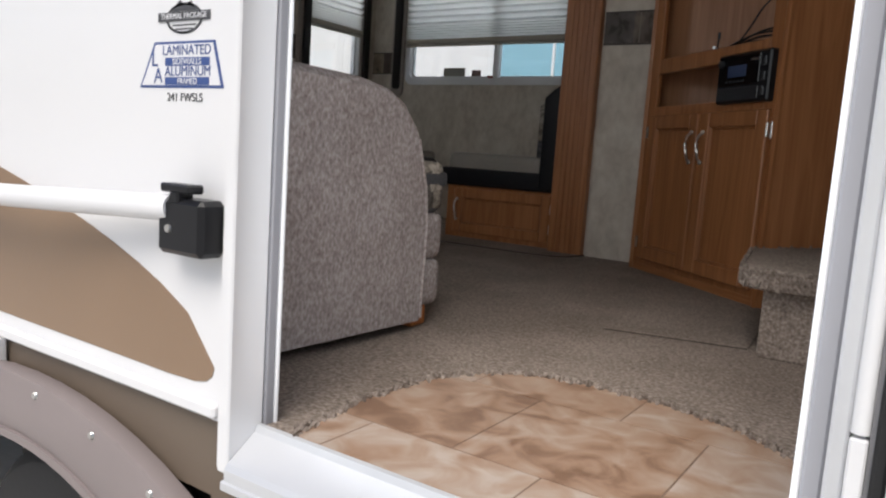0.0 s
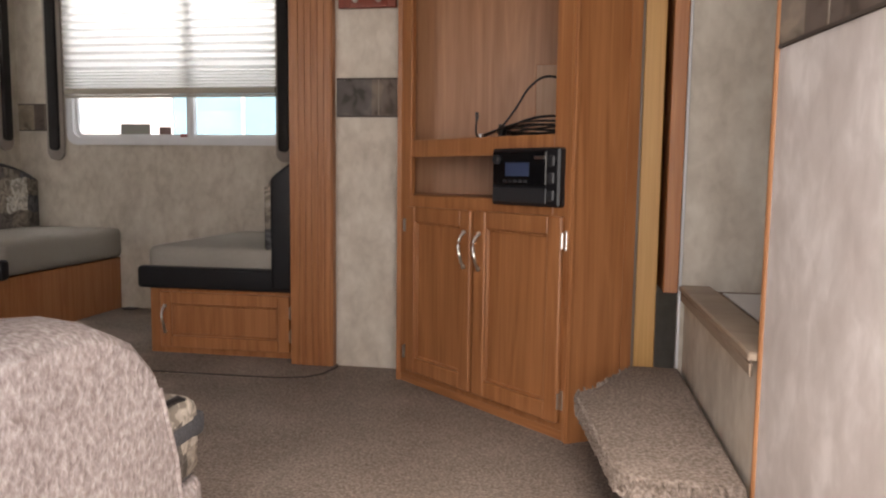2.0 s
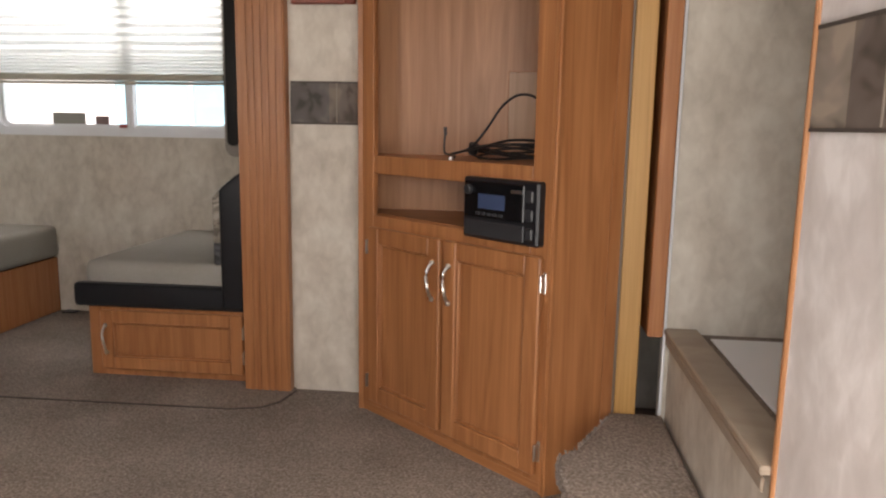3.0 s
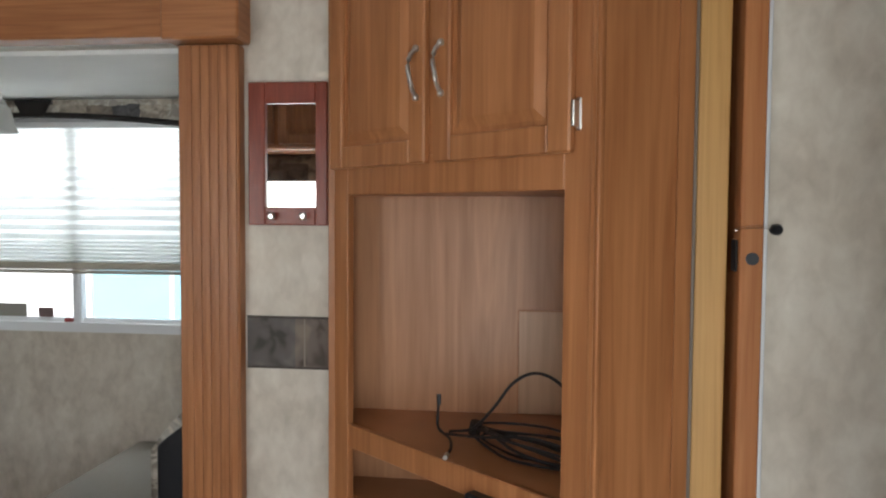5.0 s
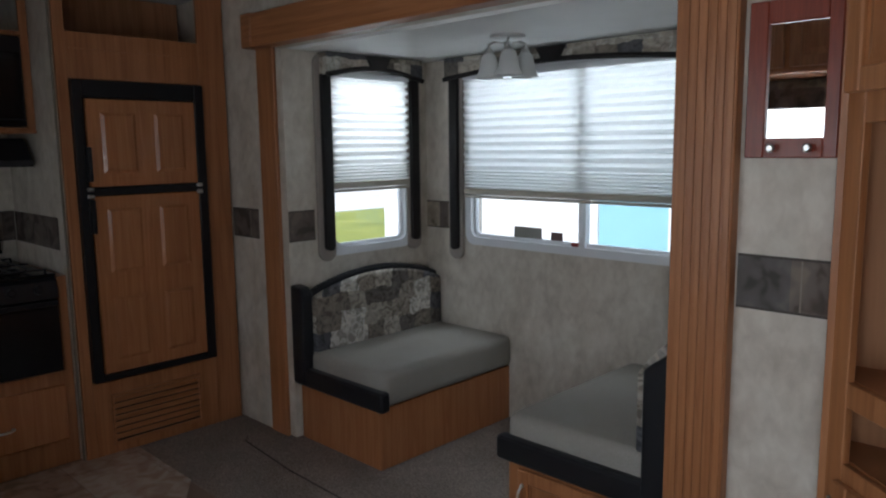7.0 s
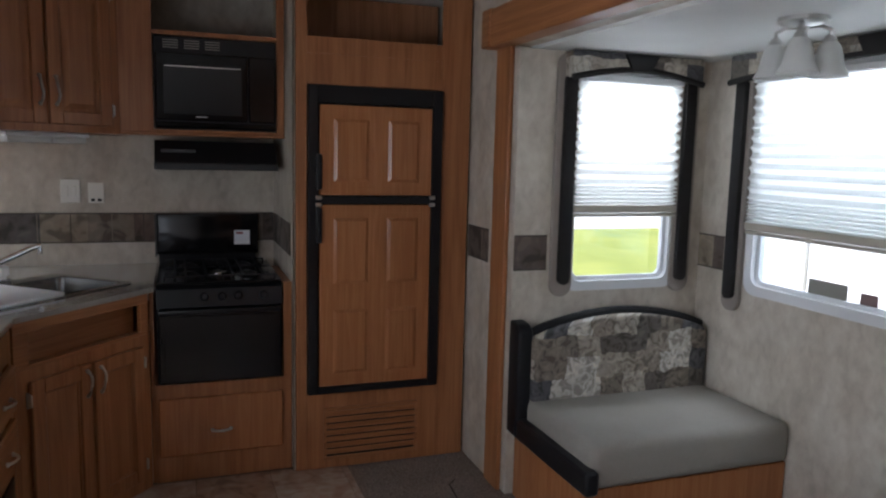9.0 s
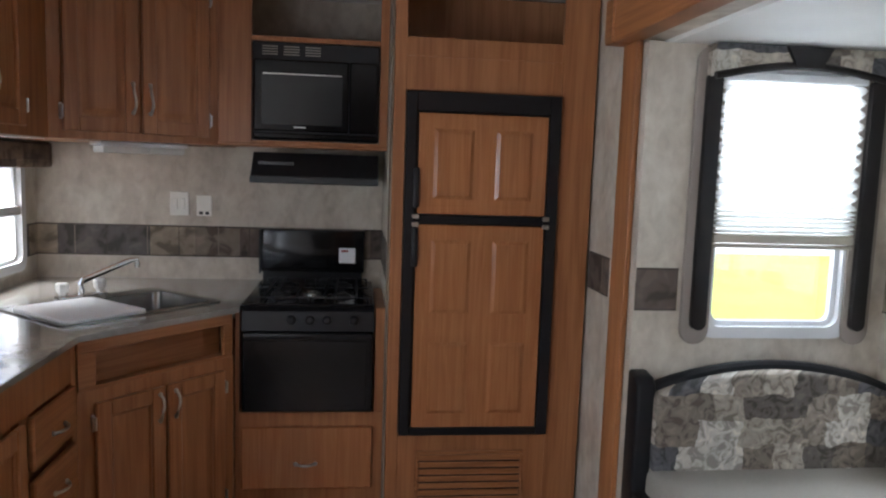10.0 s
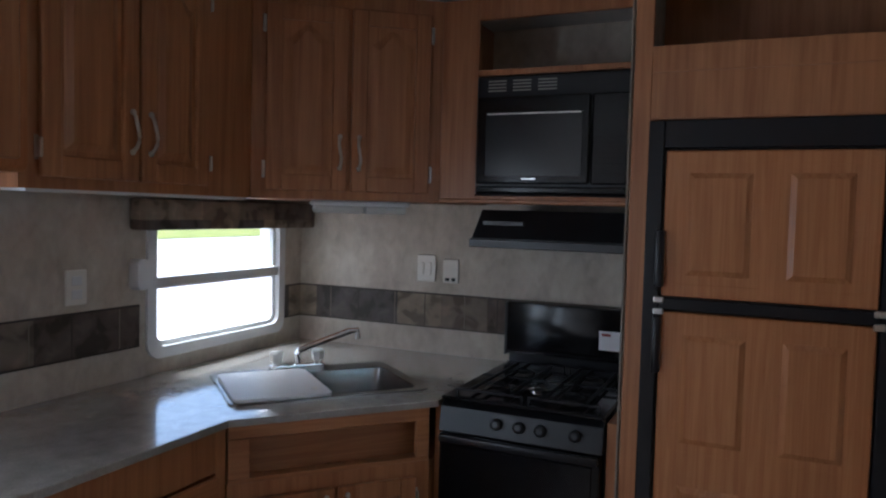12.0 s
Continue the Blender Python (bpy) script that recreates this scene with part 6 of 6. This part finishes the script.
# ---- neighbours outside the windows ----
nt_ = thing("neighbour_trailer", (-2.5, 9.2, GROUND), "white and pale blue travel trailer parked beside", "trailer")
part("wall", boxes((-6.9, -3.72, 8.0, 10.4, GROUND + 0.5, 2.3), bevel=0.08, seg=2), far_white, nt_)
part("panel", boxes((-3.70, 3.0, 7.95, 10.4, GROUND + 0.5, 2.3), bevel=0.03), blue_panel, nt_, "pale blue end section")
part("panel_seam", boxes((-2.95, -2.92, 7.93, 7.96, GROUND + 0.5, 2.3)), far_white, nt_)
part("panel_seam", boxes((-5.25, -5.22, 7.98, 8.01, GROUND + 0.5, 2.3)), far_grey, nt_)
for x in (-5.6, -4.8):
    part("wheel", lathe([(0.2, -0.1), (0.36, -0.1), (0.36, 0.1), (0.2, 0.1)], pose(x, 8.1, GROUND + 0.36, 90), 24), rubber, nt_)
part("chassis", boxes((-6.7, 3.0, 8.3, 10.2, GROUND, GROUND + 0.5)), far_dark, nt_)


def parked_car(x, y, turn, material, label):
    c = thing("parked_car", (x, y, GROUND), label, "car", "cars across the road")
    m = pose(x, y, GROUND + 0.05, 0, 0, turn)
    side = [(-2.2, 0.35), (-2.2, 0.85), (-1.9, 0.98), (-1.0, 1.02), (-0.4, 1.5), (1.3, 1.5), (1.9, 1.0), (2.25, 0.92), (2.25, 0.35)]
    turned = m @ Matrix(((1, 0, 0, 0), (0, 0, 1, -0.85), (0, 1, 0, 0), (0, 0, 0, 1)))
    part("body", prism(side, 0.0, 1.7, 0.06, turned), material, c, "", True)
    part("windows", prism([(-0.85, 1.05), (-0.35, 1.44), (1.2, 1.44), (1.65, 1.05)], -0.01, 1.71, 0.0, turned), black_gloss, c, "dark side windows")
    for wx_ in (-1.4, 1.45):
        for wy_ in (-0.8, 0.8):
            part("wheel", lathe([(0.15, -0.1), (0.34, -0.1), (0.34, 0.1), (0.15, 0.1)], m @ pose(wx_, wy_, 0.30, 90), 20), rubber, c)
    return c


parked_car(-20.5, -41, 4, far_dark, "dark parked car across the road")
parked_car(-28.5, -42, -3, far_white, "white parked car across the road")
parked_car(-36.5, -43, 2, far_dark, "dark parked pickup across the road")


def tree(x, y, h, seed):
    """A tapered trunk with limbs and a crown of many small leaf clumps."""
    r = random.Random(seed)
    tr = thing("tree", (x, y, GROUND), "broad leafy green tree at the edge of the lot", "tree", "trees round the lot")
    bm = bmesh.new()
    tips = []
    tube([(x, y, GROUND), (x + 0.1, y, GROUND + h * 0.25), (x, y + 0.1, GROUND + h * 0.5)], 0.18, 8, bm)
    for k in range(9):
        a = r.uniform(0, math.tau)
        l = r.uniform(0.15, 0.3) * h
        p0 = Vector((x, y, GROUND + h * r.uniform(0.25, 0.5)))
        p1 = p0 + Vector((math.cos(a) * l, math.sin(a) * l, h * r.uniform(0.1, 0.4)))
        tube([p0, (p0 + p1) / 2 + Vector((0, 0, 0.1)), p1], 0.06, 6, bm)
        tips += [p1, (p0 + p1) / 2]
    part("trunk", bm, bark, tr)
    vs, fs = [], []
    for tip in tips:
        for _ in range(70):
            c = tip + Vector([r.gauss(0, h * 0.075) for _ in range(3)])
            s = r.uniform(0.12, 0.3)
            e = Euler([r.uniform(0, 6.3) for _ in range(3)]).to_matrix()
            i = len(vs)
            vs += [tuple(c + e @ Vector(q)) for q in ((-s, -s * 0.5, 0), (s, -s * 0.4, 0), (s * 0.6, s * 0.6, 0.05), (-s * 0.5, s * 0.5, 0))]
            fs.append((i, i + 1, i + 2, i + 3))
    me = bpy.data.meshes.new("crown")
    me.from_pydata(vs, [], fs)
    me.materials.append(leaf_mat)
    cr = new("crown", me)
    cr.parent, cr.matrix_parent_inverse = tr, BASE[tr.name].inverted()
    return tr


for k, (x, y) in enumerate(((-16, -68), (-30, -66), (-45, -70), (-60, -67), (-60, -10), (-58, 12), (-62, 30))):
    tree(x, y, 7 + (k * 37 % 4), k)


# ---- vinyl tiles of the entry and the kitchen ----
def clip_poly(poly, mask):
    """The part of a convex polygon inside a convex counter-clockwise mask."""
    out = poly
    for i in range(len(mask)):
        (ax, ay), (bx, by) = mask[i], mask[(i + 1) % len(mask)]
        src, out = out, []
        for j in range(len(src)):
            p, q = src[j], src[(j + 1) % len(src)]
            sp = (bx - ax) * (p[1] - ay) - (by - ay) * (p[0] - ax)
            sq = (bx - ax) * (q[1] - ay) - (by - ay) * (q[0] - ax)
            if sp >= 0:
                out.append(p)
            if sp * sq < 0:
                k = sp / (sp - sq)
                out.append((p[0] + (q[0] - p[0]) * k, p[1] + (q[1] - p[1]) * k))
        if len(out) < 3:
            return []
    return out


def tiles(name, mask, size, label, z, x_start, y_start, ratio=1.0):
    s = solid(name, prism(mask, z - 0.002, z), grout, label, "floor")
    xs, ys = [p[0] for p in mask], [p[1] for p in mask]
    j = 0
    y = y_start
    while y < max(ys):
        x = x_start - (size * 0.5 if j % 2 else 0)
        while x < max(xs):
            g = 0.0016
            c = clip_poly([(x + g, y + g), (x + size - g, y + g), (x + size - g, y + size * ratio - g), (x + g, y + size * ratio - g)], mask)
            if len(c) > 2:
                part("tile", prism(c, z, z + 0.0008), vinyl_tile, s)
            x += size
        y += size * ratio
        j += 1
    return s


entry = [(-0.04, 1.312), (0.742, 1.312), (0.705, 1.62), (0.62, 1.76), (0.50, 1.85), (0.36, 1.895), (0.21, 1.905), (0.09, 1.885), (0.0, 1.815), (-0.06, 1.70), (-0.072, 1.5)]
tiles("floor_entry", entry, 0.305, "brown stone-pattern vinyl at the entry", 0.003, -0.293, 1.135)
tiles("floor_kitchen", [(-3.44, 1.95), (-2.55, 1.95), (-2.55, 3.10), (-2.85, 3.30), (-3.40, 3.30), (-3.44, 3.0)], 0.33, "brown stone-pattern vinyl in the kitchen", 0.003, -3.44, 1.95)
rag = random.Random(9)
vs, fs = [], []
for a, b in zip(entry[2:], entry[3:] + entry[:1]):
    ln = math.hypot(b[0] - a[0], b[1] - a[1])
    for k in range(int(ln * 420)):
        q = rag.random()
        cx_, cy_ = a[0] + (b[0] - a[0]) * q + rag.gauss(0, 0.006), a[1] + (b[1] - a[1]) * q + rag.gauss(0, 0.006)
        h, w, an = rag.uniform(0.006, 0.014), rag.uniform(0.003, 0.006), rag.uniform(0, 6.3)
        i = len(vs)
        ca, sa = math.cos(an), math.sin(an)
        vs += [(cx_ - w * ca, cy_ - w * sa, 0.0), (cx_ + w * ca, cy_ + w * sa, 0.0), (cx_ + w * sa, cy_ - w * ca, h), (cx_ - w * sa, cy_ + w * ca, h)]
        fs += [(i, i + 1, i + 2), (i, i + 2, i + 3), (i, i + 1, i + 3), (i + 1, i + 2, i + 3)]
me = bpy.data.meshes.new("carpet_fringe")
me.from_pydata(vs, [], fs)
me.materials.append(carpet)
tagged(new("carpet_fringe", me), "frayed loop edge of the carpet at the entry", "carpet", "", "stuff")

# outer skin of the far side, so that the trailer is closed all round
solid("wall_far_outside", boxes((-4.28, -2.963, 3.985, 4.03, -0.05, 2.45), (-0.80, 4.15, 3.985, 4.03, -0.05, 2.45), (-2.963, -0.80, 3.985, 4.03, 2.01, 2.45)), gelcoat, "white fibreglass far side of the trailer", "wall")
solid("slide_skin", boxes((BX0 - 0.10, BX0 - 0.062, 3.99, SY0 - 0.03, -0.1, BZ + 0.06), (BX0 - 0.10, BX0 - 0.062, SY1 + 0.03, BY1 + 0.10, -0.1, BZ + 0.06), (BX0 - 0.10, BX0 - 0.062, SY0 - 0.03, SY1 + 0.03, -0.1, SZ0 - 0.03),
                          (BX1 + 0.062, BX1 + 0.10, 4.03, BY1 + 0.10, -0.1, BZ + 0.06), (BX0 - 0.062, WX0 - 0.03, BY1 + 0.062, BY1 + 0.10, -0.1, BZ + 0.06), (WX1 + 0.03, BX1 + 0.062, BY1 + 0.062, BY1 + 0.10, -0.1, BZ + 0.06),
                          (WX0 - 0.03, WX1 + 0.03, BY1 + 0.062, BY1 + 0.10, -0.1, WZ0 - 0.03)), gelcoat, "white outer skin of the slide-out", "wall")
solid("chassis", boxes((-4.2, 4.1, 1.75, 1.85, -0.35, -0.11), (-4.2, 4.1, 3.45, 3.55, -0.35, -0.11), (-4.2, -4.1, 1.85, 3.45, -0.3, -0.12), (4.0, 4.1, 1.85, 3.45, -0.3, -0.12)), far_dark, "dark steel chassis under the trailer", "chassis")
solid("skirt_far", boxes((-4.28, 4.15, 3.985, 4.02, -0.50, -0.06)), skirt_brown, "brown lower skirt on the far side", "wall")
for x, y in ((-3.9, 1.8), (3.8, 1.8), (-3.9, 3.5), (3.8, 3.5)):
    tagged(new("stabilizer_leg", mesh_of("stabilizer_leg", boxes((x - 0.04, x + 0.04, y - 0.04, y + 0.04, GROUND + 0.02, -0.3), (x - 0.12, x + 0.12, y - 0.12, y + 0.12, GROUND, GROUND + 0.02), bevel=0.004), far_dark)), "steel stabilizer leg under the trailer", "leg", "stabilizer legs")
